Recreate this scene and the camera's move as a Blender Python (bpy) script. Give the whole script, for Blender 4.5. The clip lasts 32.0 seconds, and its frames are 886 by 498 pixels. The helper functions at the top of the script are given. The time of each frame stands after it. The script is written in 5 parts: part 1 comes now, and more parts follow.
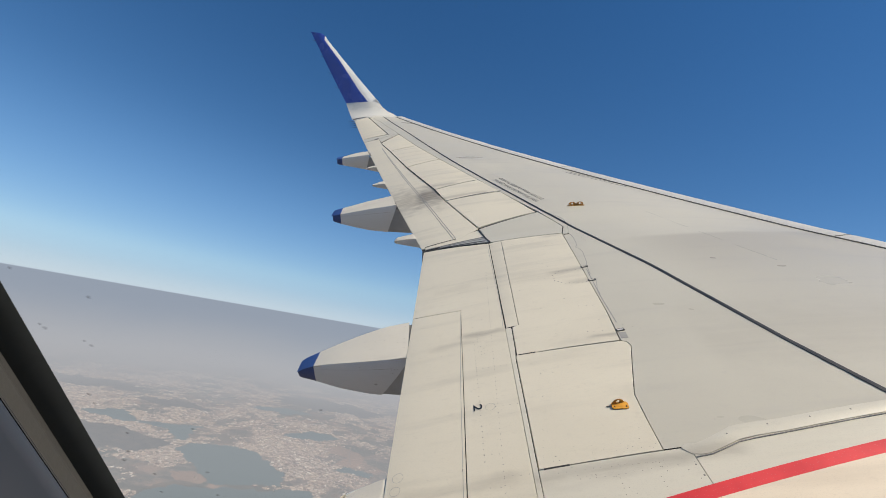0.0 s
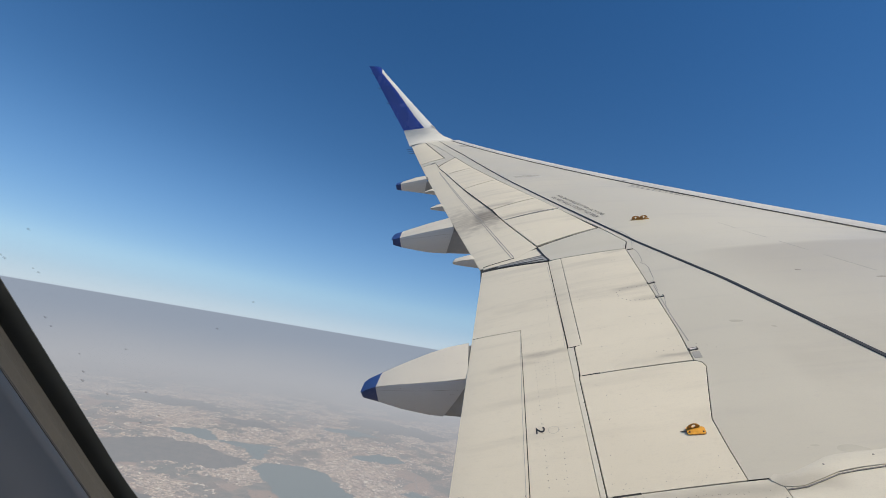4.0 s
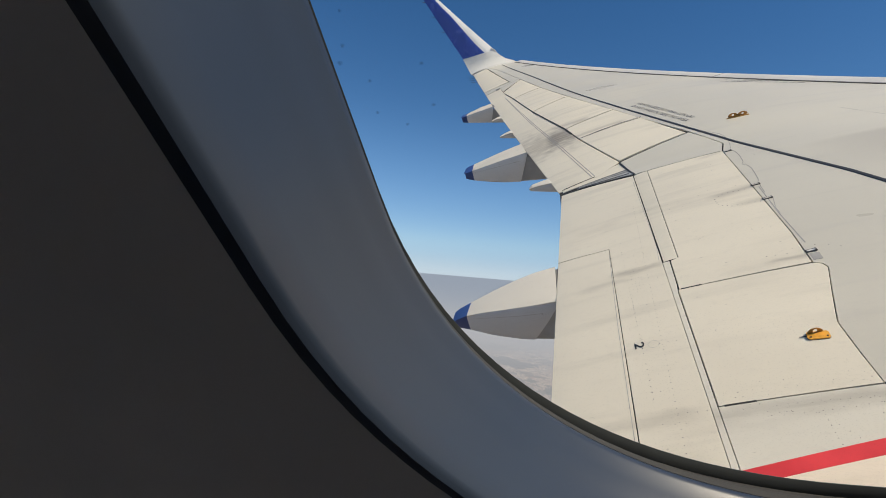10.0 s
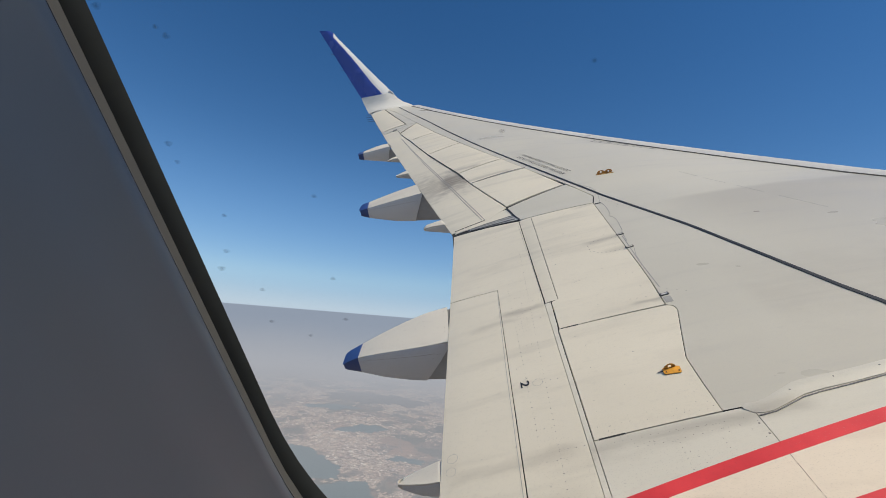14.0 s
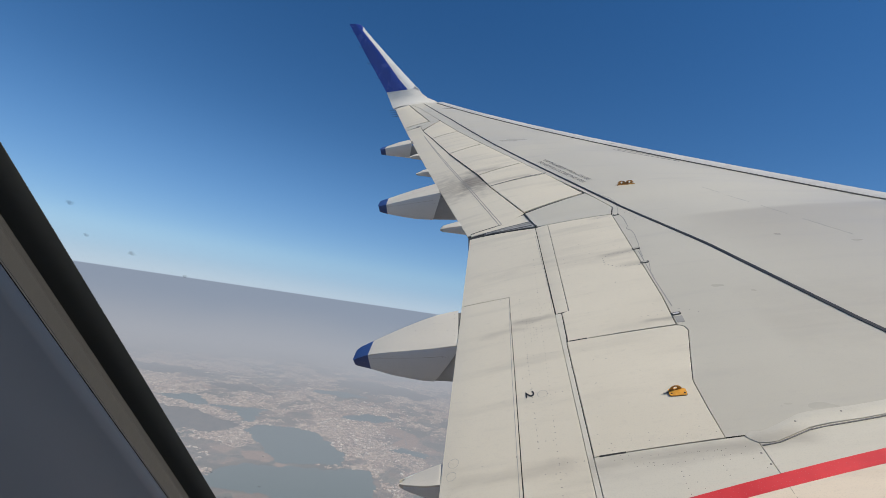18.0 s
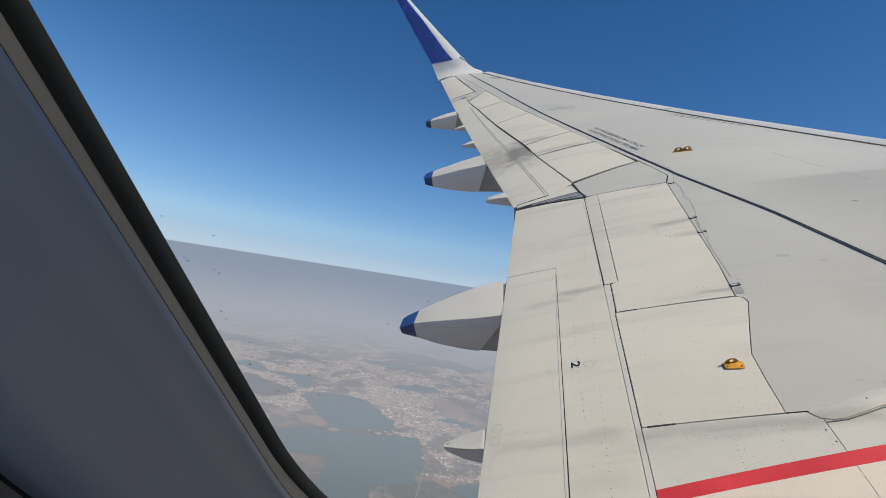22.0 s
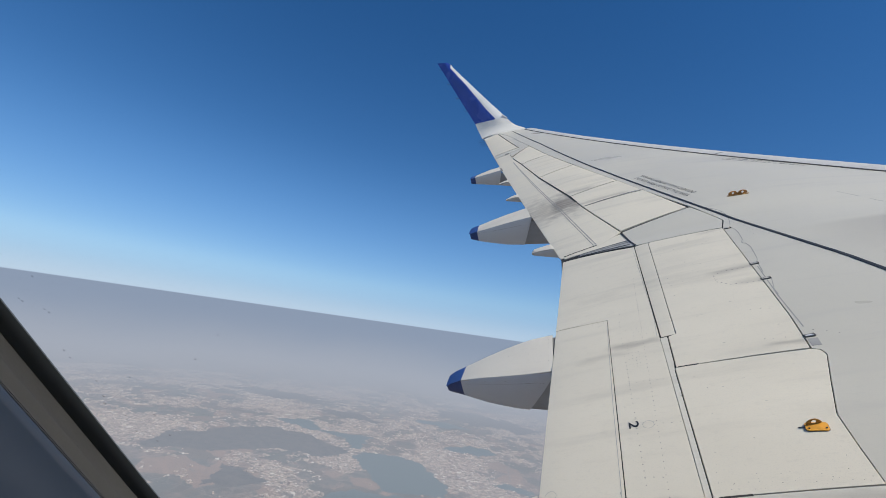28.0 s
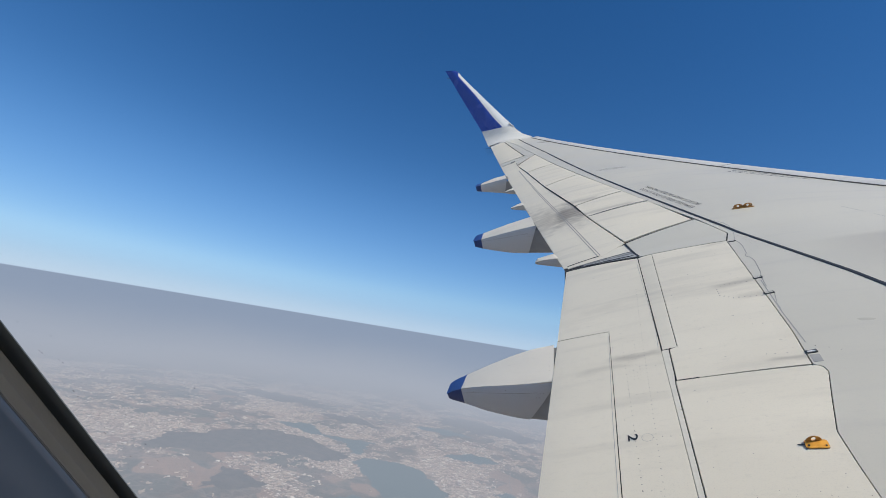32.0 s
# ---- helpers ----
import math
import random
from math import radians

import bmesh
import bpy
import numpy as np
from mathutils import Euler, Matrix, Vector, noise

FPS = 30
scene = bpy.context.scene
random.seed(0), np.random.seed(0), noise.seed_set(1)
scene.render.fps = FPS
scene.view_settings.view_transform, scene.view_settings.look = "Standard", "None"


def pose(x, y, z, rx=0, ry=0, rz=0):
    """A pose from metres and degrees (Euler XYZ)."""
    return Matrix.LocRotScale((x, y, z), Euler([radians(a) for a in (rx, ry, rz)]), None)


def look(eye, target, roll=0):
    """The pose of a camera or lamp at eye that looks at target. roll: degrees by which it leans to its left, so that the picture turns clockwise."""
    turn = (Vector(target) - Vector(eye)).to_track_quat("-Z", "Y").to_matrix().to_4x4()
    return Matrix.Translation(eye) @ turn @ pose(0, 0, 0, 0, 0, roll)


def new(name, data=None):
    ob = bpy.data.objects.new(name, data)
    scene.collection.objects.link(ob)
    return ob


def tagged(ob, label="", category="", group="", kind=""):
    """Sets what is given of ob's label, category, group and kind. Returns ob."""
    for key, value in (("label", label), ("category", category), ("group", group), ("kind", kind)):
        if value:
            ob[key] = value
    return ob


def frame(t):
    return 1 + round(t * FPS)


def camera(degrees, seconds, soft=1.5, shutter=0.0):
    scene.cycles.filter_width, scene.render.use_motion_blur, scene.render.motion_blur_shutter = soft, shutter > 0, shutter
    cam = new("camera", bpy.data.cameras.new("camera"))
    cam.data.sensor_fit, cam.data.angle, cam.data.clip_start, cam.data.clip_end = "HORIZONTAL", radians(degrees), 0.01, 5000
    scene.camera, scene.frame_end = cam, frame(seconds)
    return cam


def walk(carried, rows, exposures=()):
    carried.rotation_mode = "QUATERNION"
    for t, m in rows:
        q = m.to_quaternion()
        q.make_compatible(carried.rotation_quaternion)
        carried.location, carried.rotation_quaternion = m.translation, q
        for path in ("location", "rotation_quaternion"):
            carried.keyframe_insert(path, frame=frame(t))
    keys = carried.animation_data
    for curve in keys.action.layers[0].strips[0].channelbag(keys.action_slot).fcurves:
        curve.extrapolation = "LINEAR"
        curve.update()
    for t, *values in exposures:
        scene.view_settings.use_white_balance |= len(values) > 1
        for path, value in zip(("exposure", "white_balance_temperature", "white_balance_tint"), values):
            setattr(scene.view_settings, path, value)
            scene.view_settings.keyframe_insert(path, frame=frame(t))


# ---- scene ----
from mathutils import geometry

# The aircraft banks over the ground: x is towards the nose, y out along the wing, z up from the cabin floor.
UP = Vector((0.127, 0.443, 0.887)).normalized()
OUT = (Vector((0, 1, 0)) - UP.y * UP).normalized()
NOSE = OUT.cross(UP)
BANK = Matrix((NOSE, OUT, UP)).to_4x4()


def held(x, y, z, yaw, pitch, roll):
    turn = Matrix.Rotation(radians(yaw), 4, "Z") @ Matrix.Rotation(radians(90 + pitch), 4, "X") @ Matrix.Rotation(radians(roll), 4, "Z")
    return BANK @ Matrix.Translation((x, y, z)) @ turn


PATH = [
    (0, 0.0265, 0.0562, 0.0243, 0.33, -15.44, 2.22),
    (0.5, 0.0246, 0.0546, 0.0228, 1.35, -15.30, 1.89),
    (1, 0.0264, 0.0553, 0.0220, 2.09, -14.12, 1.56),
    (1.5, 0.0298, 0.0579, 0.0211, 1.42, -11.79, 1.38),
    (2, 0.0332, 0.0605, 0.0202, 0.92, -9.01, 1.12),
    (2.5, 0.0312, 0.0583, 0.0196, 1.50, -9.87, 0.80),
    (3, 0.0300, 0.0579, 0.0215, 3.12, -10.60, 0.31),
    (3.5, 0.0391, 0.0550, 0.0195, 5.48, -11.47, -0.53),
    (4, 0.0519, 0.0480, 0.0157, 8.10, -12.80, -1.44),
    (4.5, 0.0588, 0.0455, 0.0061, 10.84, -14.00, -2.89),
    (6.5, 0.0151, 0.0530, -0.0035, 15.93, -16.73, -7.10),
    (7, 0.0149, 0.0551, -0.0051, 16.81, -17.31, -7.76),
    (7.5, 0.0146, 0.0636, -0.0099, 17.50, -17.90, -8.33),
    (8, 0.0199, 0.0598, -0.0177, 18.18, -18.23, -9.07),
    (8.5, 0.0146, 0.0681, -0.0196, 18.62, -18.67, -9.43),
    (9, 0.0133, 0.0597, -0.0240, 19.07, -19.03, -10.21),
    (9.5, 0.0077, 0.0517, -0.0216, 18.98, -19.56, -10.39),
    (10, 0.0142, 0.0491, -0.0228, 18.63, -19.84, -10.42),
    (10.5, 0.0171, 0.0523, -0.0179, 18.52, -19.81, -10.29),
    (11, 0.0089, 0.0515, -0.0086, 18.48, -19.49, -10.21),
    (11.5, 0.0031, 0.0549, -0.0065, 18.27, -19.42, -9.99),
    (12, 0.0087, 0.0587, -0.0088, 16.54, -19.24, -9.47),
    (12.5, 0.0114, 0.0610, -0.0092, 12.52, -19.29, -7.78),
    (13, 0.0248, 0.0602, -0.0120, 7.95, -18.92, -6.55),
    (13.5, 0.0111, 0.0673, -0.0053, 5.50, -17.96, -5.59),
    (14, 0.0104, 0.0653, -0.0059, 4.17, -17.03, -4.55),
    (14.5, 0.0128, 0.0625, -0.0104, 4.47, -16.90, -3.94),
    (16.5, 0.0243, 0.0473, 0.0567, 5.19, -16.51, -1.98),
    (17, 0.0246, 0.0476, 0.0592, 5.60, -16.76, -1.91),
    (17.5, 0.0241, 0.0482, 0.0586, 5.99, -17.04, -1.84),
    (18, 0.0251, 0.0478, 0.0583, 6.32, -17.42, -1.76),
    (18.5, 0.0246, 0.0503, 0.0530, 6.68, -17.68, -1.70),
    (19, 0.0224, 0.0538, 0.0493, 6.98, -18.05, -1.69),
    (19.5, 0.0246, 0.0514, 0.0460, 7.76, -18.48, -1.88),
    (20, 0.0223, 0.0523, 0.0492, 8.58, -18.87, -2.23),
    (20.5, 0.0484, 0.0482, 0.0370, 9.35, -19.16, -2.35),
    (21, 0.0553, 0.0471, 0.0351, 10.19, -19.71, -2.59),
    (21.5, 0.0509, 0.0483, 0.0279, 11.41, -20.10, -3.00),
    (22, 0.0337, 0.0476, 0.0239, 12.58, -20.29, -3.88),
    (22.5, 0.0375, 0.0512, 0.0155, 13.14, -20.68, -4.52),
    (23, 0.0454, 0.0586, 0.0075, 13.58, -21.37, -5.54),
    (23.5, 0.0475, 0.0584, 0.0028, 14.29, -21.55, -6.61),
    (24, 0.0399, 0.0613, 0.0042, 15.01, -21.76, -7.79),
    (24.5, 0.0393, 0.0619, 0.0046, 15.96, -21.55, -8.95),
    (25, 0.0393, 0.0580, 0.0070, 16.77, -20.19, -10.66),
    (25.5, 0.0365, 0.0552, 0.0104, 17.35, -18.09, -11.20),
    (26, 0.0452, 0.0548, 0.0169, 16.65, -16.17, -10.50),
    (26.5, 0.0568, 0.0552, 0.0178, 16.33, -14.08, -8.67),
    (28.5, 0.0707, 0.0536, 0.0193, 18.45, -12.36, -6.73),
    (29, 0.0772, 0.0502, 0.0232, 18.02, -11.13, -5.88),
    (29.5, 0.0833, 0.0529, 0.0253, 17.23, -9.75, -4.98),
    (30, 0.0821, 0.0534, 0.0240, 16.53, -9.34, -4.31),
    (30.5, 0.0865, 0.0556, 0.0228, 16.60, -9.79, -4.72),
    (31, 0.0852, 0.0514, 0.0193, 17.21, -11.13, -5.25),
    (31.5, 0.0850, 0.0500, 0.0209, 18.05, -11.58, -5.67),
    (32, 0.0856, 0.0458, 0.0317, 18.81, -12.06, -6.13),
]
cam = camera(88.15, 32.0, soft=0.6)
walk(cam, [(p[0], held(*p[1:])) for p in PATH], [(0, 0.05, 7150, 10), (1, 0.03, 7000, 10), (3, 0.02, 7000, 10), (8, 0.06, 7250, 10), (11, 0.09, 7250, 10), (13, 0.05, 7200, 10), (14, -0.03, 6950, 10), (16.5, -0.08, 6750, 10), (19, -0.10, 6700, 10), (22, -0.08, 6600, 10), (26, -0.05, 6450, 10), (30, -0.03, 6350, 10), (32, 0.0, 6350, 10)])

# ---- light ----
SUN = (BANK.to_3x3() @ Vector((0.68, 0.12, 0.72))).normalized()
world = bpy.data.worlds.new("sky")
scene.world = world
world.use_nodes = True
wn = world.node_tree.nodes
sky = wn.new("ShaderNodeTexSky")
sky.sky_type, sky.sun_disc = "NISHITA", False
sky.sun_elevation = math.asin(SUN.z)
sky.sun_rotation = math.atan2(SUN.x, SUN.y)
sky.altitude, sky.air_density, sky.dust_density, sky.ozone_density = 3000, 1.2, 0.0, 0.6
wn["Background"].inputs["Strength"].default_value = 0.113
deep = wn.new("ShaderNodeHueSaturation")
deep.inputs["Saturation"].default_value = 1.36
deep.inputs["Hue"].default_value = 0.504
world.node_tree.links.new(sky.outputs["Color"], deep.inputs["Color"])
world.node_tree.links.new(deep.outputs["Color"], wn["Background"].inputs["Color"])
sun = new("sun", bpy.data.lights.new("sun", "SUN"))
sun.data.energy, sun.data.angle, sun.data.color = 4.85, radians(0.5), (1.0, 0.93, 0.81)
sun.matrix_world = look((0, 0, 0), -SUN)


# ---- materials ----
def link(m, a, b):
    m.node_tree.links.new(a, b)


def node(m, kind, **values):
    n = m.node_tree.nodes.new(kind)
    for key, value in values.items():
        n.inputs[key.replace("_", " ")].default_value = value
    return n


def math_node(m, op, a, b=None):
    n = m.node_tree.nodes.new("ShaderNodeMath")
    n.operation = op
    for i, v in enumerate((a, b)):
        if v is None:
            continue
        if isinstance(v, (int, float)):
            n.inputs[i].default_value = v
        else:
            link(m, v, n.inputs[i])
    return n.outputs[0]


def blend(m, fac, a, b):
    n = m.node_tree.nodes.new("ShaderNodeMix")
    n.data_type = "RGBA"
    for slot, v in ((0, fac), (6, a), (7, b)):
        if isinstance(v, (int, float)):
            n.inputs[slot].default_value = v
        elif isinstance(v, tuple):
            n.inputs[slot].default_value = (*v, 1) if len(v) == 3 else v
        else:
            link(m, v, n.inputs[slot])
    return n.outputs[2]


def shade(m, value, lo, hi, a=0.0, b=1.0):
    n = m.node_tree.nodes.new("ShaderNodeMapRange")
    n.interpolation_type = "SMOOTHSTEP"
    for i, v in enumerate((value, lo, hi, a, b)):
        if isinstance(v, (int, float)):
            n.inputs[i].default_value = v
        else:
            link(m, v, n.inputs[i])
    return n.outputs[0]


def coords(m, scale=(1, 1, 1)):
    t = m.node_tree.nodes.new("ShaderNodeTexCoord")
    p = m.node_tree.nodes.new("ShaderNodeMapping")
    p.inputs["Scale"].default_value = scale
    link(m, t.outputs["Object"], p.inputs["Vector"])
    return p.outputs["Vector"]


def noise_of(m, scale, stretch=(1, 1, 1), detail=4.0, rough=0.55):
    n = node(m, "ShaderNodeTexNoise", Scale=scale, Detail=detail, Roughness=rough)
    link(m, coords(m, stretch), n.inputs["Vector"])
    return n.outputs["Fac"]


def plain(name, colour, rough=0.5, metal=0.0, vary=0.1, scale=6.0, bump=0.0, fine=60.0):
    m = bpy.data.materials.new(name)
    m.use_nodes = True
    b = m.node_tree.nodes["Principled BSDF"]
    b.inputs["Roughness"].default_value, b.inputs["Metallic"].default_value = rough, metal
    dark = tuple(c * (1 - 2 * vary) for c in colour)
    light = tuple(min(1, c * (1 + vary)) for c in colour)
    f1, f2 = noise_of(m, scale), noise_of(m, fine)
    c = blend(m, shade(m, f1, 0.3, 0.7), dark, light)
    c = blend(m, math_node(m, "MULTIPLY", shade(m, f2, 0.5, 0.8), 0.35), c, dark)
    link(m, c, b.inputs["Base Color"])
    link(m, shade(m, f1, 0.2, 0.8, rough * 0.85, min(1, rough * 1.2)), b.inputs["Roughness"])
    if bump:
        n = node(m, "ShaderNodeBump", Strength=0.4, Distance=bump)
        link(m, f2, n.inputs["Height"])
        link(m, n.outputs["Normal"], b.inputs["Normal"])
    return m


def wing_paint(name, colour, grime, stains=(), rough=0.42, specks=0.5, curved_tone=0.0):
    """Aircraft paint with grime drawn out along the air flow, oil stains and specks."""
    m = bpy.data.materials.new(name)
    m.use_nodes = True
    b = m.node_tree.nodes["Principled BSDF"]
    broad = noise_of(m, 1.3, (0.5, 1.0, 1.0))
    streak = noise_of(m, 7.0, (0.12, 1.0, 0.3), 5.0)
    fine = noise_of(m, 45.0, (0.35, 1.0, 1.0), 3.0)
    grain = noise_of(m, 260.0, (0.6, 1.0, 1.0), 2.0)
    c = blend(m, shade(m, broad, 0.3, 0.72), tuple(v * 0.93 for v in colour), colour)
    c = blend(m, math_node(m, "MULTIPLY", shade(m, streak, 0.5, 0.78), 0.30), c, grime)
    c = blend(m, math_node(m, "MULTIPLY", shade(m, fine, 0.55, 0.8), 0.14), c, grime)
    c = blend(m, math_node(m, "MULTIPLY", shade(m, grain, 0.5, 0.75), 0.16), c, grime)
    nick = node(m, "ShaderNodeTexVoronoi", Scale=34.0, Randomness=1.0)
    link(m, coords(m, (0.45, 1.0, 0.2)), nick.inputs["Vector"])
    where = noise_of(m, 4.5, detail=3.0)
    worn = math_node(m, "MULTIPLY", shade(m, nick.outputs["Distance"], 0.10, 0.05), shade(m, where, 0.56, 0.66))
    c = blend(m, math_node(m, "MULTIPLY", worn, 0.5 * specks), c, (0.24, 0.22, 0.19))
    spot = node(m, "ShaderNodeTexVoronoi", Scale=9.0, Randomness=1.0)
    link(m, coords(m, (1.0, 1.0, 0.2)), spot.inputs["Vector"])
    pick = node(m, "ShaderNodeTexNoise", Scale=3.0)
    link(m, coords(m), pick.inputs["Vector"])
    near = math_node(m, "MULTIPLY", shade(m, spot.outputs["Distance"], 0.05, 0.025), shade(m, pick.outputs["Fac"], 0.5, 0.62))
    c = blend(m, math_node(m, "MULTIPLY", near, specks), c, (0.16, 0.15, 0.13))
    split = m.node_tree.nodes.new("ShaderNodeSeparateXYZ")
    link(m, coords(m), split.inputs[0])
    wave = noise_of(m, 8.0, (0.6, 1.0, 1.0))
    thread = noise_of(m, 26.0, (0.06, 1.0, 0.3), 3.0)
    for y0, wide, x0, x1, amount in stains:
        y = math_node(m, "ADD", split.outputs["Y"], math_node(m, "MULTIPLY", math_node(m, "SUBTRACT", wave, 0.5), wide * 1.6))
        off = math_node(m, "ABSOLUTE", math_node(m, "SUBTRACT", y, y0))
        f = shade(m, off, wide, 0.0)
        f = math_node(m, "MULTIPLY", f, shade(m, split.outputs["X"], x0, x0 + 0.12))
        f = math_node(m, "MULTIPLY", f, shade(m, split.outputs["X"], x1, x1 - 0.12))
        f = math_node(m, "MULTIPLY", f, shade(m, thread, 0.35, 0.62, 0.68, 1.0))
        c = blend(m, math_node(m, "MULTIPLY", f, amount), c, (0.20, 0.175, 0.145))
    if curved_tone:
        # a darker tone inboard of a curved edge, thinning towards the root
        reach = math_node(m, "POWER", math_node(m, "MAXIMUM", math_node(m, "SUBTRACT", split.outputs["X"], 1.4), 0.0), 1.5)
        rim = math_node(m, "ADD", math_node(m, "MULTIPLY", reach, 0.12), 4.14)
        rim = math_node(m, "ADD", rim, math_node(m, "MULTIPLY", math_node(m, "SUBTRACT", noise_of(m, 1.5), 0.5), 0.10))
        depth = math_node(m, "SUBTRACT", rim, split.outputs["Y"])
        f = math_node(m, "MULTIPLY", shade(m, depth, -0.02, 0.09), shade(m, depth, 0.1, 1.5, 1.0, 0.30))
        f = math_node(m, "MULTIPLY", f, shade(m, split.outputs["X"], 1.35, 2.2))
        c = blend(m, math_node(m, "MULTIPLY", f, curved_tone), c, (0.30, 0.27, 0.225))
    link(m, c, b.inputs["Base Color"])
    link(m, shade(m, broad, 0.25, 0.75, rough * 0.85, rough * 1.25), b.inputs["Roughness"])
    return m


CREAM = (0.742, 0.677, 0.543)
PALE = (0.584, 0.550, 0.460)
GRIME = (0.36, 0.33, 0.28)
paint_flap = wing_paint("flap_paint", CREAM, GRIME, (
    (2.80, 0.055, 0.1, 0.5, 0.50), (2.72, 0.05, -0.1, 0.32, 0.20), (1.63, 0.06, -0.2, 0.44, 0.28), (1.42, 0.12, 0.1, 0.44, 0.16),
    (3.55, 0.10, -0.1, 0.3, 0.12), (6.45, 0.66, -0.46, 0.30, 0.88), (6.55, 0.38, -0.36, 0.18, 0.50), (6.45, 0.85, -1.00, -0.22, 0.50), (4.62, 0.08, -0.2, 0.3, 0.3)))
paint_spoiler = wing_paint("spoiler_paint", CREAM, GRIME, (
    (3.53, 0.06, 0.8, 1.2, 0.42), (3.31, 0.06, 0.9, 1.2, 0.36), (2.54, 0.04, 0.85, 1.15, 0.5), (4.38, 0.05, 0.9, 1.2, 0.3), (6.2, 0.10, -0.3, 0.6, 0.4), (6.85, 0.12, -0.6, 0.2, 0.4)))
paint_root = wing_paint("root_panel_paint", (0.70, 0.655, 0.545), GRIME, ((1.61, 0.06, 0.3, 1.3, 0.35),), specks=0.9)
paint_skin = wing_paint("wing_skin_paint", PALE, (0.40, 0.38, 0.35), ((2.4, 0.5, 1.4, 3.5, 0.12),), rough=0.31, specks=0.15, curved_tone=0.42)
paint_white = wing_paint("white_paint", (0.74, 0.73, 0.70), GRIME, rough=0.35, specks=0.2)
paint_slat = wing_paint("slat_paint", (0.63, 0.61, 0.565), GRIME, rough=0.4, specks=0.1)
paint_tip = wing_paint("wing_tip_paint", (0.765, 0.735, 0.665), (0.5, 0.48, 0.44), rough=0.28, specks=0.05)
paint_peach = wing_paint("peach_non_slip_paint", (0.82, 0.70, 0.55), (0.42, 0.34, 0.26), rough=0.7, specks=0.8)
# Brighter than the tip paint: the edge's sun glint put into colour
paint_glint_edge = wing_paint("glint_edge_paint", (0.86, 0.845, 0.80), (0.6, 0.58, 0.54), rough=0.25, specks=0.05)
paint_blue = plain("blue_paint", (0.040, 0.083, 0.390), 0.26, vary=0.06, scale=2.0)
# Winglet blue muted: the duller light on the fairing tips put into colour
paint_dimmed_blue = plain("dimmed_blue_paint", (0.038, 0.085, 0.255), 0.35, vary=0.06, scale=2.0)
paint_red = plain("red_paint", (0.76, 0.055, 0.06), 0.45, vary=0.07, scale=5.0)
paint_black = plain("black_line_paint", (0.022, 0.024, 0.027), 0.5, vary=0.15)
gap_dark = plain("gap_rubber", (0.035, 0.034, 0.032), 0.8, vary=0.2)
seal_grey = plain("grey_seal", (0.20, 0.20, 0.19), 0.6, vary=0.15, scale=9.0)
# Lighter and bluer than the lid: the underside's reflected light put into colour
paint_lit_shell = wing_paint("bounce_lit_shell_paint", (0.70, 0.74, 0.765), (0.46, 0.48, 0.49), rough=0.45, specks=0.2)
joint_grey = plain("fairing_joint_paint", (0.17, 0.165, 0.155), 0.6, vary=0.15, scale=12.0)
# Darker than the shell: the shade under the wing put into colour
paint_shaded_inner = plain("shaded_fixed_paint", (0.40, 0.44, 0.48), 0.6, vary=0.08, scale=5.0)
seal_light = plain("light_grey_seal", (0.36, 0.36, 0.345), 0.6, vary=0.12, scale=12.0)
paint_fairing = wing_paint("fairing_paint", (0.66, 0.615, 0.525), GRIME, rough=0.5, specks=0.5)
paint_orange = plain("orange_paint", (0.82, 0.38, 0.05), 0.45, vary=0.1, scale=30.0)
orange_dark = plain("worn_orange_metal", (0.42, 0.21, 0.035), 0.5, vary=0.2, scale=40.0)
metal_dark = plain("dark_metal", (0.09, 0.09, 0.09), 0.4, 0.6, vary=0.2)
metal_pale = plain("light_cover_plastic", (0.62, 0.62, 0.60), 0.12, vary=0.05)
rivet_grey = plain("rivet_metal", (0.19, 0.18, 0.165), 0.5, 0.3)
joint_faint = plain("faint_joint", (0.33, 0.32, 0.30), 0.6, vary=0.1)
walk_wear = plain("worn_walkway_paint", (0.50, 0.42, 0.33), 0.8, vary=0.15, scale=30.0)
scuff_grey = plain("scuffed_primer", (0.36, 0.335, 0.29), 0.7, vary=0.2)
rubber = plain("black_gasket_rubber", (0.058, 0.068, 0.074), 0.7, vary=0.10, scale=40.0, fine=900.0)
# Beige set near black: the frame's shade is put into the colour
beige = plain("shaded_beige_frame", (0.0375, 0.0368, 0.0335), 0.7, vary=0.06, scale=30.0, bump=0.0002, fine=1200.0)
# Grey set near black: the cabin's dimness round the window put into colour
liner = plain("shaded_grey_plastic", (0.0245, 0.0365, 0.059), 0.42, vary=0.03, scale=14.0, fine=500.0)
liner_dark = plain("dark_cabin_plastic", (0.50, 0.50, 0.52), 0.95, vary=0.03, scale=10.0, fine=500.0)
paint_hull = plain("white_fuselage_paint", (0.72, 0.72, 0.71), 0.35, vary=0.04, scale=1.0)


# ---- mesh helpers ----
def part(name, bm, material, parent=None, label="", smooth=False):
    mesh = bpy.data.meshes.new(name)
    bmesh.ops.recalc_face_normals(bm, faces=bm.faces)
    bm.to_mesh(mesh)
    bm.free()
    mesh.materials.append(material)
    mesh.polygons.foreach_set("use_smooth", [True] * len(mesh.polygons))
    mesh.set_sharp_from_angle(angle=radians(60 if smooth else 28))
    ob = new(name, mesh)
    if parent is None:
        ob.matrix_world = BANK
    else:
        ob.parent = parent
    if label:
        ob["label"] = label
    return ob


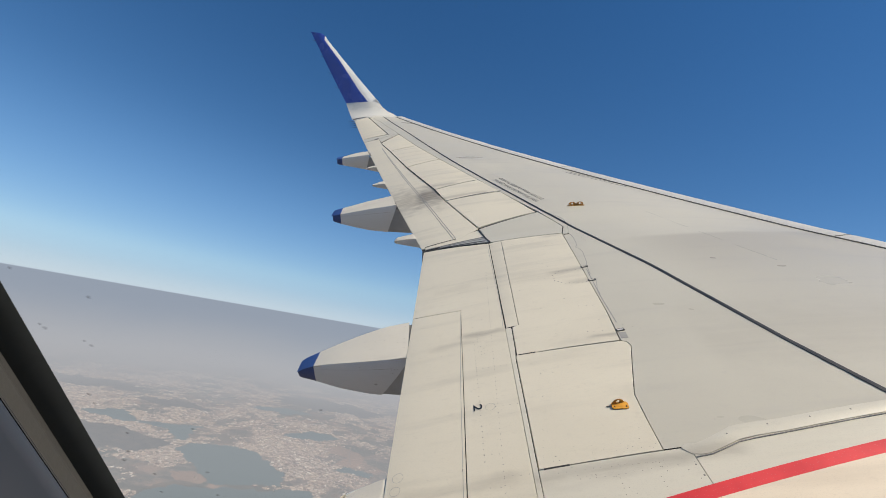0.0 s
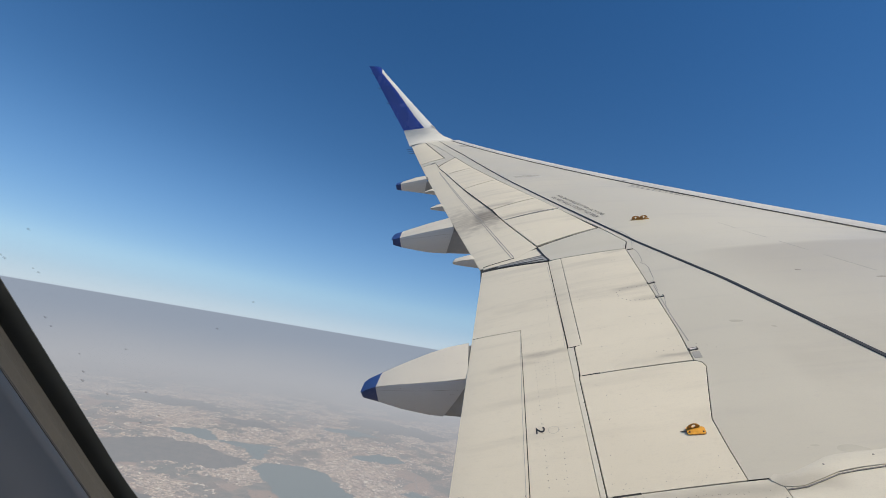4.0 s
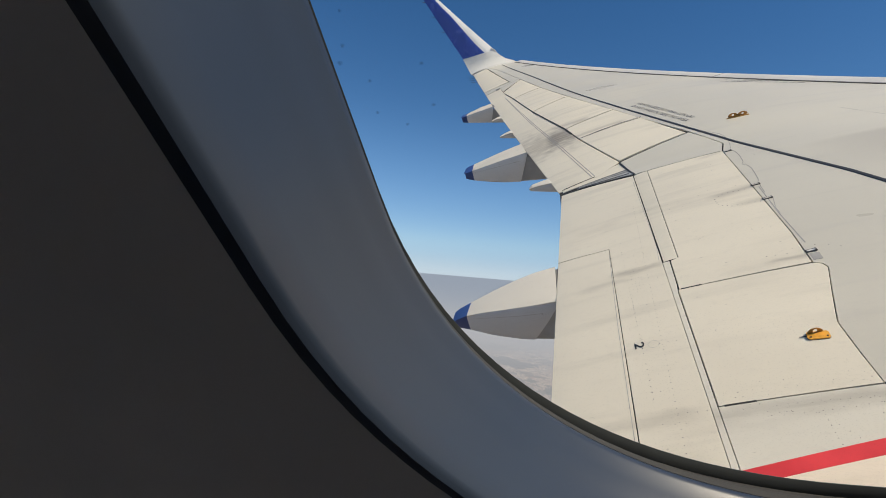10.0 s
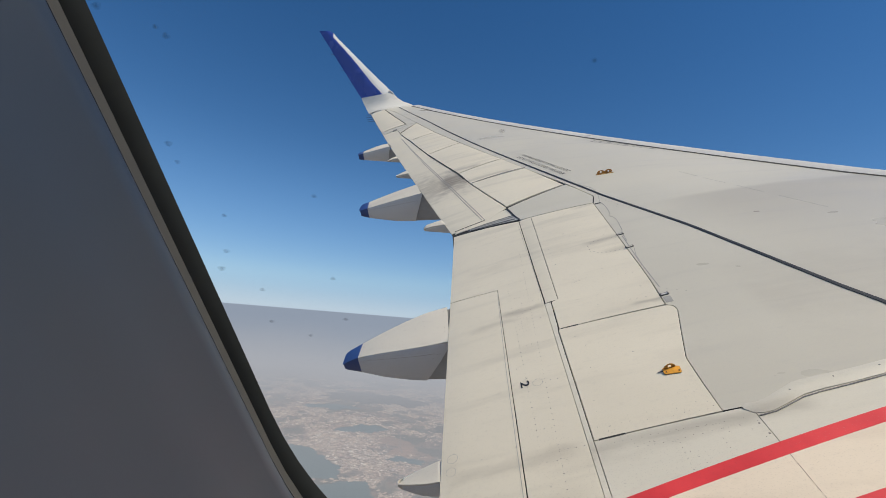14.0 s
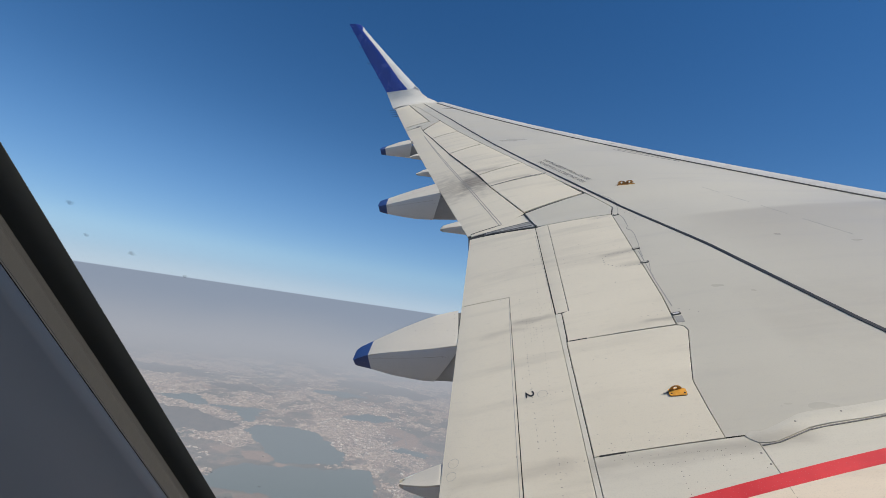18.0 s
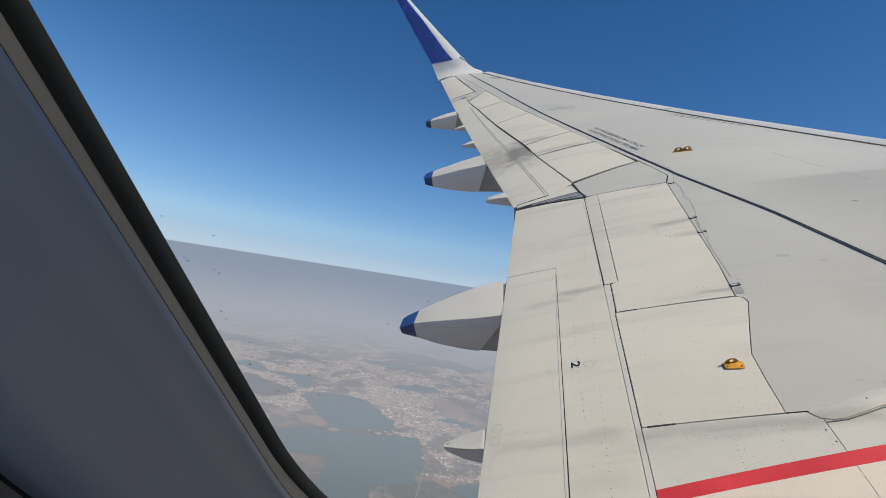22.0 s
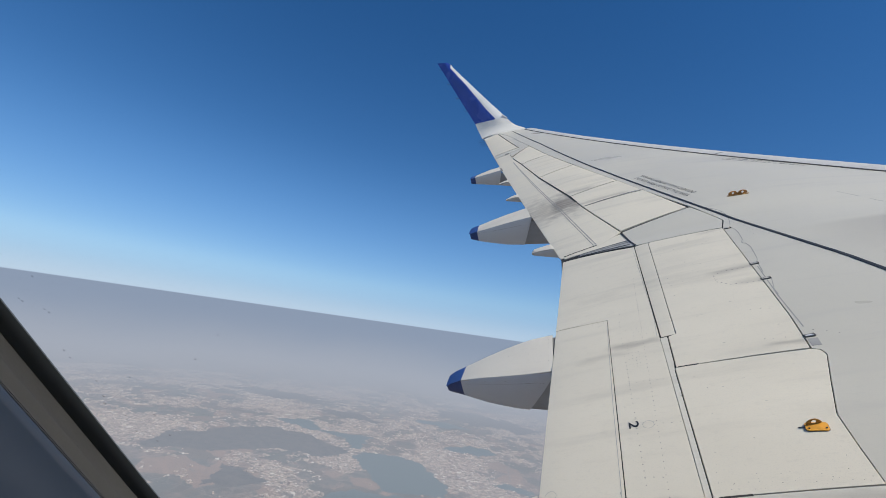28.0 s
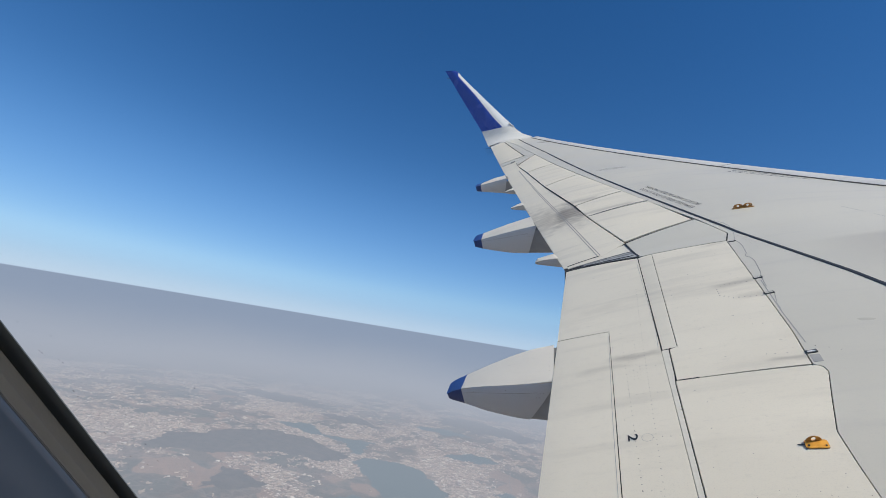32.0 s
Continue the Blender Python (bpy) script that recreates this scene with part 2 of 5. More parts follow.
def along(line, n):
    """n + 1 points at even steps along a polyline of (x, y)."""
    pts = [Vector((*p, 0)) if len(p) == 2 else Vector(p) for p in line]
    cuts = [0.0]
    for a, b in zip(pts, pts[1:]):
        cuts.append(cuts[-1] + (b - a).length)
    out, j = [], 0
    for i in range(n + 1):
        s = cuts[-1] * i / n
        while j < len(pts) - 2 and s > cuts[j + 1]:
            j += 1
        f = (s - cuts[j]) / max(1e-9, cuts[j + 1] - cuts[j])
        out.append(pts[j].lerp(pts[j + 1], min(1, f)))
    return out


def loft(bm, rings, closed=False, caps=False):
    """Quads between rows of points; closed joins each row's end to its start."""
    rows = [[bm.verts.new(p) for p in ring] for ring in rings]
    n = len(rows[0])
    for a, b in zip(rows, rows[1:]):
        for i in range(n if closed else n - 1):
            j = (i + 1) % n
            bm.faces.new((a[i], a[j], b[j], b[i]))
    if caps:
        bm.faces.new(rows[0])
        bm.faces.new(rows[-1][::-1])
    return rows


# ---- the wing's shape ----
KINK_X, KINK_Y = -0.196, 4.6


def x_rear(y):
    return KINK_X - max(0.0, y - KINK_Y) * 0.272


def x_front(y):
    return KINK_X + 3.84 - (y - KINK_Y) * 0.514


def z_rear(y):
    return -1.28 + 0.0875 * (y - KINK_Y) + 0.0036 * max(0.0, y - KINK_Y) ** 2


def top(x, y):
    """Height of the wing's upper skin."""
    chord = x_front(y) - x_rear(y)
    s = min(1.0, max(0.0, (x - x_rear(y)) / chord))
    return z_rear(y) + chord * (0.105 * s + 0.05 * math.sin(math.pi * s ** 0.9))


def on_skin(x, y, lift=0.0):
    return Vector((x, y, top(x, y) + lift))


def panel(name, left, right, material, parent, lift=0.0, thick=0.012, nu=10, nv=24, label=""):
    """A skin plate between two edge lines of (x, y), following the wing, with turned-down edges."""
    bm = bmesh.new()
    sheet(bm, left, right, lift, thick, nu, nv)
    return part(name, bm, material, parent, label, smooth=False)


def sheet(bm, left, right, lift=0.0, thick=0.012, nu=10, nv=24):
    a, b = along(left, nv), along(right, nv)
    grid = []
    for p, q in zip(a, b):
        row = []
        for i in range(nu + 1):
            v = p.lerp(q, i / nu)
            row.append(Vector((v.x, v.y, top(v.x, v.y) + lift)))
        low = lambda v: v - Vector((0, 0, thick))
        grid.append([low(row[0])] + row + [low(row[-1])])
    down = Vector((0, 0, -thick))
    grid = [[v + (down if 0 < i < len(grid[0]) - 1 else Vector()) for i, v in enumerate(grid[0])]] + grid + \
           [[v + (down if 0 < i < len(grid[-1]) - 1 else Vector()) for i, v in enumerate(grid[-1])]]
    loft(bm, grid)


def tape(name, line, width, material, parent, lift=0.004, n=60, label=""):
    """A thin painted strip that follows the skin along a line of (x, y)."""
    bm = bmesh.new()
    pts = along(line, n)
    rows = []
    for i, p in enumerate(pts):
        d = (pts[min(n, i + 1)] - pts[max(0, i - 1)]).normalized()
        side = Vector((d.y, -d.x, 0)) * width / 2
        rows.append([Vector((v.x, v.y, top(v.x, v.y) + lift + dz)) for v, dz in ((p - side, -0.003), (p - side, 0), (p + side, 0), (p + side, -0.003))])
    loft(bm, rows)
    return part(name, bm, material, parent, label)


wing = tagged(new("aircraft_wing"), "pale grey airliner wing with cream flaps and a blue upturned tip", "wing")
wing.matrix_world = BANK

# Core of the wing: its lower skin, nose and the dark bed under the plates.
bm = bmesh.new()
rings = []
for k in range(41):
    y = -0.25 + 15.15 * k / 40
    c, xr = x_front(y) - x_rear(y), x_rear(y)
    ring = []
    for i in range(25):
        x = xr + c * (1 - math.cos(math.pi * i / 24)) / 2
        ring.append((x, y, top(x, y) - 0.010))
    for i in range(23, 0, -1):
        s = (1 - math.cos(math.pi * i / 24)) / 2
        x = xr + c * s
        ring.append((x, y, z_rear(y) - 0.02 + c * (0.105 * s - 0.055 * math.sin(math.pi * s ** 0.75))))
    rings.append(ring)
loft(bm, [r[:25] for r in rings])
part("wing_core", bm, gap_dark, wing, "dark bed under the panel joints")
bm = bmesh.new()
loft(bm, [r[24:] + r[:1] for r in rings])
part("lower_skin", bm, paint_skin, wing, "pale grey underside of the wing", smooth=True)

REAR = lambda y0, y1, off=0.0: [(x_rear(y0 + (y1 - y0) * i / 12) + off, y0 + (y1 - y0) * i / 12) for i in range(13)]
# Inboard flap
panel("flap_rear_panel", REAR(0.15, 3.205), [(0.1515, 0.15), (0.1550, 3.166)], paint_flap, wing, label="cream inner flap panel with oil streaks")
bm = bmesh.new()
sheet(bm, REAR(3.214, 4.60), [(0.158, 3.171), (0.158, 4.52)])
sheet(bm, [(0.158, 0.15), (0.158, 4.52)], [(0.4085, 0.15), (0.4355, 2.8), (0.449, 4.435)], nv=40)
part("flap_front_panel", bm, paint_flap, wing, "cream inner flap panel with rivet rows")
panel("flap_seal_strip", [(0.411, 0.15), (0.438, 2.8)], [(0.434, 0.15), (0.4415, 1.31), (0.4445, 1.38), (0.447, 1.655), (0.4585, 2.48), (0.465, 2.50), (0.4745, 2.80)], paint_root, wing, nu=2, nv=60)
bm = bmesh.new()
rows = []
for k in range(25):
    f = k / 24
    y = 2.812 + 1.643 * f
    xa, xb = 0.4448 + 0.0122 * f, 0.5215 + 0.048 * f
    rows.append([on_skin(xa + (xb - xa) * g, y, -0.007 * (1 - g) ** 2 * (0.4 + 0.6 * f)) for g in (0, 0.15, 0.3, 0.5, 0.75, 1.0)])
loft(bm, rows)
part("spoiler_seal_strip", bm, paint_spoiler, wing, "cream gutter strip between flap and spoiler", smooth=True)
# Inboard spoiler and fixed panels
panel("inner_spoiler", [(0.472, 2.486), (0.482, 2.80), (0.526, 2.815), (0.574, 4.452)], [(1.0475, 2.470), (1.077, 2.8), (1.152, 4.412)], paint_spoiler, wing, nv=160, label="cream spoiler panel with black joints")
panel("hook_panel", [(0.4525, 1.650), (0.4650, 2.480)], [(0.947, 1.655), (0.950, 1.82), (0.958, 2.0), (1.02, 2.20), (1.085, 2.40), (1.075, 2.446), (1.045, 2.458)], paint_spoiler, wing, nv=40, label="cream fixed wing panel")
panel("root_panel", [(0.4475, 1.345), (0.4505, 1.645)], [(1.0465, 1.450), (1.0465, 1.649)], paint_root, wing, nv=12, label="cream riveted root panel")
panel("root_panel", [(1.0495, 1.451), (1.0495, 1.623)], [(4.95, 2.109), (4.95, 2.204)], paint_root, wing, nv=6, nu=30, label="cream root panel beside the fuselage")
panel("red_line", [(0.4445, 1.312), (0.4465, 1.366)], [(4.95, 2.069), (4.95, 2.127)], paint_red, wing, lift=0.0012, nv=2, nu=60, label="painted red boundary line")
panel("walkway_panel", [(0.4375, 0.15), (0.4455, 1.330)], [(5.6, 0.15), (4.95, 2.089)], paint_peach, wing, nv=24, nu=60, label="peach walkway paint at the wing root")

# Main skin from the spoilers to the slats
SLAT = lambda y: x_front(y) - 0.045
edge = [(0.9505, 1.655), (0.9545, 1.82), (0.9625, 2.0), (1.0245, 2.20), (1.0890, 2.40), (1.084, 2.440), (1.054, 2.464), (1.0825, 2.8), (1.1575, 4.40), (1.215, 4.62), (1.13, 4.92), (1.06, 5.16),
        (0.84, 5.78), (0.48, 6.83), (-0.13, 8.52), (-0.67, 10.0), (-1.21, 11.58), (-2.05, 13.9), (-2.50, 14.85)]
bm = bmesh.new()
ys = [1.655 + (14.85 - 1.655) * i / 110 for i in range(111)]


def edge_at(line, y):
    for (xa, ya), (xb, yb) in zip(line, line[1:]):
        if y <= yb:
            return xa + (xb - xa) * max(0.0, min(1.0, (y - ya) / max(1e-6, yb - ya)))
    return line[-1][0]


ys = sorted(set(ys + [y for _, y in edge] + [y + 0.012 for _, y in edge[:10]]))
rows = []
for y in ys:
    if y > 14.85:
        continue
    xa, xb = edge_at(edge, y), min(SLAT(y), 1.05 + (y - 1.625) / 0.149)
    row = [on_skin(xa + (xb - xa) * (i / 26) ** 1.3, y) for i in range(27)]
    rows.append([row[0] - Vector((0, 0, 0.012))] + row + [row[-1] - Vector((0, 0, 0.012))])
loft(bm, rows)
part("main_skin", bm, paint_skin, wing, "pale grey main wing skin")
panel("corner_panel", [(0.470, 4.470), (0.384, 4.885)], [(1.152, 4.425), (1.205, 4.62), (1.12, 4.92), (1.045, 5.145)], paint_skin, wing, nv=16, label="grey corner panel between the spoilers")
# Slats along the leading edge
for y0, y1 in ((1.7, 4.35), (4.37, 7.9), (7.92, 11.4), (11.42, 14.85)):
    bm = bmesh.new()
    rings = []
    for k in range(25):
        y = y0 + (y1 - y0) * k / 24
        xf, zt = x_front(y), top(SLAT(y), y)
        zf = top(x_front(y), y)
        ring = [(SLAT(y) + 0.008, y, zt - 0.012), (SLAT(y) + 0.008, y, zt + 0.001)]
        for i in range(1, 7):
            f = i / 7
            ring.append((SLAT(y) + 0.195 * f, y, zt + 0.022 * math.sin(math.pi * 0.62 * f)))
        for i in range(7):
            a = math.pi * i / 6
            ring.append((xf + 0.15 + 0.05 * math.sin(a), y, zt + 0.018 - 0.07 + 0.07 * math.cos(a)))
        rings.append(ring)
    loft(bm, rings)
    part("slat", bm, paint_slat, wing, "white leading edge slat", smooth=True)

slat_line = [(SLAT(y) - 0.035, y) for y in (1.7, 3.0, 5.0, 7.0, 9.0, 11.0, 13.0, 14.8)]
tape("slat_joint", slat_line, 0.050, gap_dark, wing, lift=0.005, n=90, label="dark joint behind the leading edge slats")

# Outboard spoilers
HINGE = [(0.373, 4.92), (0.0, 6.07), (-0.165, 6.67), (-0.724, 8.30), (-1.221, 9.87), (-1.555, 10.85)]
FORE = [(1.03, 5.15), (0.72, 6.13), (0.47, 6.85), (-0.14, 8.52), (-0.68, 10.0), (-1.22, 11.57)]
for i in range(5):
    a0, a1, b0, b1 = (Vector((*p, 0)) for p in (HINGE[i], HINGE[i + 1], FORE[i], FORE[i + 1]))
    da, db = (a1 - a0).normalized() * 0.014, (b1 - b0).normalized() * 0.014
    fa, fb = (b0 - a0).normalized() * 0.008, (b1 - a1).normalized() * 0.008
    q = [a0 + da + fa, a1 - da + fb, b0 + db - fa, b1 - db - fb]
    q = [(v.x, v.y) for v in q]
    panel("outer_spoiler", q[:2], q[2:], paint_spoiler, wing, lift=0.003, nv=12, label="cream outer spoiler panel")
# Outboard flap
panel("outer_flap_rear", REAR(4.70, 11.40, 0.0), [(0.1435, 4.730), (-1.7015, 11.40)], paint_flap, wing, lift=-0.002, nv=40, label="cream outer flap rear panel with a soot stain")
bm = bmesh.new()
sheet(bm, [(0.145, 4.72), (-1.700, 11.39)], [(0.370, 4.91), (-0.003, 6.06), (-0.168, 6.66), (-0.727, 8.29), (-1.224, 9.86), (-1.558, 10.84), (-1.685, 11.39)], lift=-0.002, nv=40)
part("outer_flap_front", bm, paint_flap, wing, "cream outer flap front panel")
panel("flap_end_strip", [(-0.185, 4.665), (-0.185, 4.697)], [(0.424, 4.660), (0.380, 4.868)], paint_flap, wing, lift=-0.003, nv=4, label="pale strip at the flap's end")
panel("flap_end_seal", [(-0.03, 4.612), (-0.03, 4.655)], [(0.457, 4.500), (0.422, 4.650)], seal_light, wing, lift=-0.003, nv=4, label="grey ribbed seal at the flap's end")
for ya, yb, wide, mat, name in ((4.648, 4.655, 0.010, seal_grey, "seal_slot"), (4.605, 4.545, 0.014, metal_dark, "seal_slot"), (4.628, 4.615, 0.010, joint_faint, "seal_rib")):
    tape(name, [(-0.02, ya), (0.425, yb)], wide, mat, wing, lift=0.0005, n=12, label="rib of the flap end seal")
tape("seal_block", [(0.372, 4.858), (0.42, 4.66), (0.468, 4.482)], 0.014, metal_dark, wing, lift=0.002, n=12, label="dark rubber block at the flap corner")
tape("seal_end", [(-0.04, 4.655), (-0.035, 4.600)], 0.022, metal_dark, wing, lift=-0.003, n=4, label="dark end of the flap seal")
tape("flap_gap", [(-0.19, 4.655), (-0.04, 4.625)], 0.050, orange_dark, wing, lift=-0.014, n=4, label="brown primer in the flap gap")
tape("seal_edge", [(-0.03, 4.598), (0.446, 4.468)], 0.006, gap_dark, wing, lift=-0.001, n=12)
panel("tip_fillet_panel", REAR(11.42, 11.74), [(-1.69, 11.42), (-1.275, 11.735)], paint_skin, wing, nv=6)
panel("tip_fillet_panel", [(-1.575, 10.99), (-1.685, 11.40)], [(-1.25, 11.585), (-1.27, 11.725)], paint_skin, wing, nv=6)
# Aileron and tip panels
panel("aileron", REAR(11.77, 14.70), [(-1.53, 11.79), (-2.535, 14.78)], paint_flap, wing, nv=24, label="cream aileron")
panel("aileron_shroud", [(-1.495, 11.77), (-2.505, 14.80)], [(-1.19, 11.66), (-1.42, 12.4), (-2.33, 14.84)], paint_skin, wing, lift=-0.004, nv=20, label="grey fixed panel ahead of the aileron")
panel("tip_panel", REAR(14.72, 14.86), [(-2.1, 14.86), (-1.95, 14.88)], paint_white, wing, nv=3)
for line in ([(0.470, 1.6475), (0.575, 1.6485)], [(0.478, 2.4835), (0.575, 2.4805)]):
    tape("joint_wear", line, 0.008, gap_dark, wing, lift=0.001, n=6, label="dark worn end of a panel joint")
tape("hinge_joint", [(-1.50, 10.68), (-1.221, 9.865), (-0.724, 8.295)], 0.010, gap_dark, wing, lift=0.0035, n=24, label="dark joint along the outer spoilers")
tape("hinge_joint", [(-0.724, 8.295), (-0.165, 6.665), (-0.080, 6.35)], 0.020, gap_dark, wing, lift=0.0035, n=24, label="dark joint along the outer spoilers")
tape("spoiler_gap", [(0.02, 6.075), (0.42, 6.13), (0.73, 6.165)], 0.016, seal_grey, wing, lift=0.0035, n=12, label="wide dark joint between two spoilers")
for off in (0.0, -0.026):
    tape("flap_seam_line", [(0.130 + off, 4.77), (-0.24 + off, 6.12), (-0.695 + off, 7.68), (-1.45 + off * 0.3, 10.32)], 0.008, joint_faint, wing, lift=-0.0008, n=40, label="thin seam in the outer flap")
tape("flap_end_line", [(0.131, 4.752), (-0.19, 4.722)], 0.010, gap_dark, wing, lift=0.001, n=8, label="dark seam at the flap's end")
tape("faint_seam", [(0.140, 0.3), (0.1405, 2.3), (0.152, 3.10)], 0.0022, seal_light, wing, lift=0.0006, n=20, label="faint seam beside the flap joint")
tape("faint_seam", [(0.424, 2.84), (0.437, 3.064), (0.434, 4.30)], 0.0022, seal_light, wing, lift=0.0006, n=40, label="faint seam along the flap")
for ya, yb in ((1.425, 1.385), (1.375, 1.30), (1.292, 1.262), (1.25, 1.21)):
    tape("walkway_seam", [(1.047, ya), (1.047, yb)], 0.0014, walk_wear, wing, lift=0.0008, n=4, label="worn seam across the walkway paint")
tape("hinge_block", [(-1.80, 11.42), (-1.70, 11.42)], 0.13, seal_grey, wing, lift=0.006, n=4, label="grey hinge block")
for xa, ya, xb, yb in ((2.20, 5.02, 2.27, 4.78), (2.29, 4.70, 2.36, 4.42), (2.39, 4.28, 2.45, 4.00), (2.48, 3.85, 2.57, 3.45)):
    tape("skin_seam", [(xa, ya), (xb, yb)], 0.003, seal_light, wing, lift=0.0006, n=6, label="faint worn seam in the wing skin")
tape("skin_scuff", [(2.10, 3.525), (2.135, 3.515)], 0.022, scuff_grey, wing, lift=0.0006, n=4, label="small grey scuff on the skin")
tape("walkway_line", [(1.995, 1.775), (1.85, 2.33), (1.61, 3.46), (1.24, 4.76), (0.86, 5.94), (0.07, 8.33), (-0.96, 11.58), (-2.05, 14.7)], 0.025, paint_black, wing, n=120, label="black painted walkway line")

# ---- winglet ----
def tip_ring(zr, xr, zf, xf, y_of, thick):
    ring = []
    n = 12
    for i in range(n + 1):
        s = i / n
        x, z = xr + (xf - xr) * s, zr + (zf - zr) * s
        ring.append((x, y_of(z) - thick * math.sin(math.pi * s ** 1.7), z))
    for i in range(n - 1, 0, -1):
        s = i / n
        x, z = xr + (xf - xr) * s, zr + (zf - zr) * s
        ring.append((x, y_of(z) + thick * math.sin(math.pi * s ** 1.7), z))
    return ring


# rear edge, front edge of the white base and of the blue blade
bm = bmesh.new()
base = [(-3.05, 14.86, z_rear(14.86), -1.58, top(-1.58, 14.86) - 0.03, 0.07), (-3.10, 14.98, 0.06, -1.72, 0.20, 0.07), (-3.17, 15.12, 0.17, -1.98, 0.30, 0.06),
        (-3.24, 15.22, 0.30, -2.16, 0.43, 0.06), (-3.33, 15.31, 0.507, -2.31, 0.60, 0.060)]
rings = []
for (xr, y, zr, xf, zf, th), f in zip(base, (0.0, 0.15, 0.35, 0.65, 1.0)):
    ring = []
    for i in list(range(13)) + list(range(11, 0, -1)):
        s = i / 12
        bulge = th * math.sin(math.pi * s ** (0.7 + f))
        up = 1 if len(ring) < 13 else -1
        ring.append((xr + (xf - xr) * s, y - up * (0.3 + 0.7 * f) * bulge, zr + (zf - zr) * s + up * (1 - f) * bulge))
    rings.append(ring)
loft(bm, rings, closed=True)
winglet = part("winglet", bm, paint_tip, wing, "white curved base of the upturned wing tip", smooth=True)
BLADE = [(0.507, -3.33, 0.60, -2.31), (0.85, -3.53, 0.94, -2.64), (1.30, -3.79, 1.39, -3.065), (1.75, -4.05, 1.80, -3.44), (2.15, -4.27, 2.16, -3.77), (2.42, -4.43, 2.44, -4.02), (2.60, -4.53, 2.56, -4.10), (2.67, -4.575, 2.64, -4.24)]
bm = bmesh.new()
rings = [tip_ring(zr, xr, zf, xf, lambda z: 15.31 + 0.32 * (z - 0.507), 0.060 - 0.006 * i) for i, (zr, xr, zf, xf) in enumerate(BLADE)]
loft(bm, rings, closed=True, caps=True)
part("winglet_blade", bm, paint_glint_edge, winglet, "white leading edge of the upturned wing tip, brightened for sun glint", smooth=True)
bm = bmesh.new()
MARK = [-2.63, -2.93, -3.265, -3.58, -3.89, -4.12, -4.105, -4.242]
rows = []
for i, ((zr, xr, zf, xf), xm) in enumerate(zip(BLADE, MARK)):
    row = []
    for j in range(9):
        s = (xm - xr) / (xf - xr) * j / 8
        x, z = xr + (xf - xr) * s, zr + (zf - zr) * s
        row.append((x, 15.31 + 0.32 * (z - 0.507) - (0.060 - 0.006 * i) * math.sin(math.pi * max(1e-6, s) ** 1.7) - 0.006, z))
    rows.append(row)
loft(bm, rows)
part("winglet_blue_panel", bm, paint_blue, winglet, "deep blue painted winglet face", smooth=True)
bm = bmesh.new()
lens = []
for i in range(9):
    s = i / 8
    w = max(0.003, 0.026 * math.sin(math.pi * min(1.0, 0.12 + 0.80 * s)))
    lens.append([(-2.415 + 0.16 * s + 0.6 * w * math.cos(a), 15.33 - 0.05 * s + w * math.sin(a), 0.665 - 0.12 * s + 0.8 * w * math.cos(a)) for a in (math.pi * k / 5 for k in range(10))])
loft(bm, lens, closed=True, caps=True)
part("light_cover", bm, metal_pale, winglet, "clear cover of the wing tip light", smooth=True)


# ---- flap track fairings ----
def height_at(line, x):
    for (xa, za), (xb, zb) in zip(line, line[1:]):
        if x <= xb:
            return za + (zb - za) * (x - xa) / (xb - xa) if x > xa else za
    return line[-1][1]


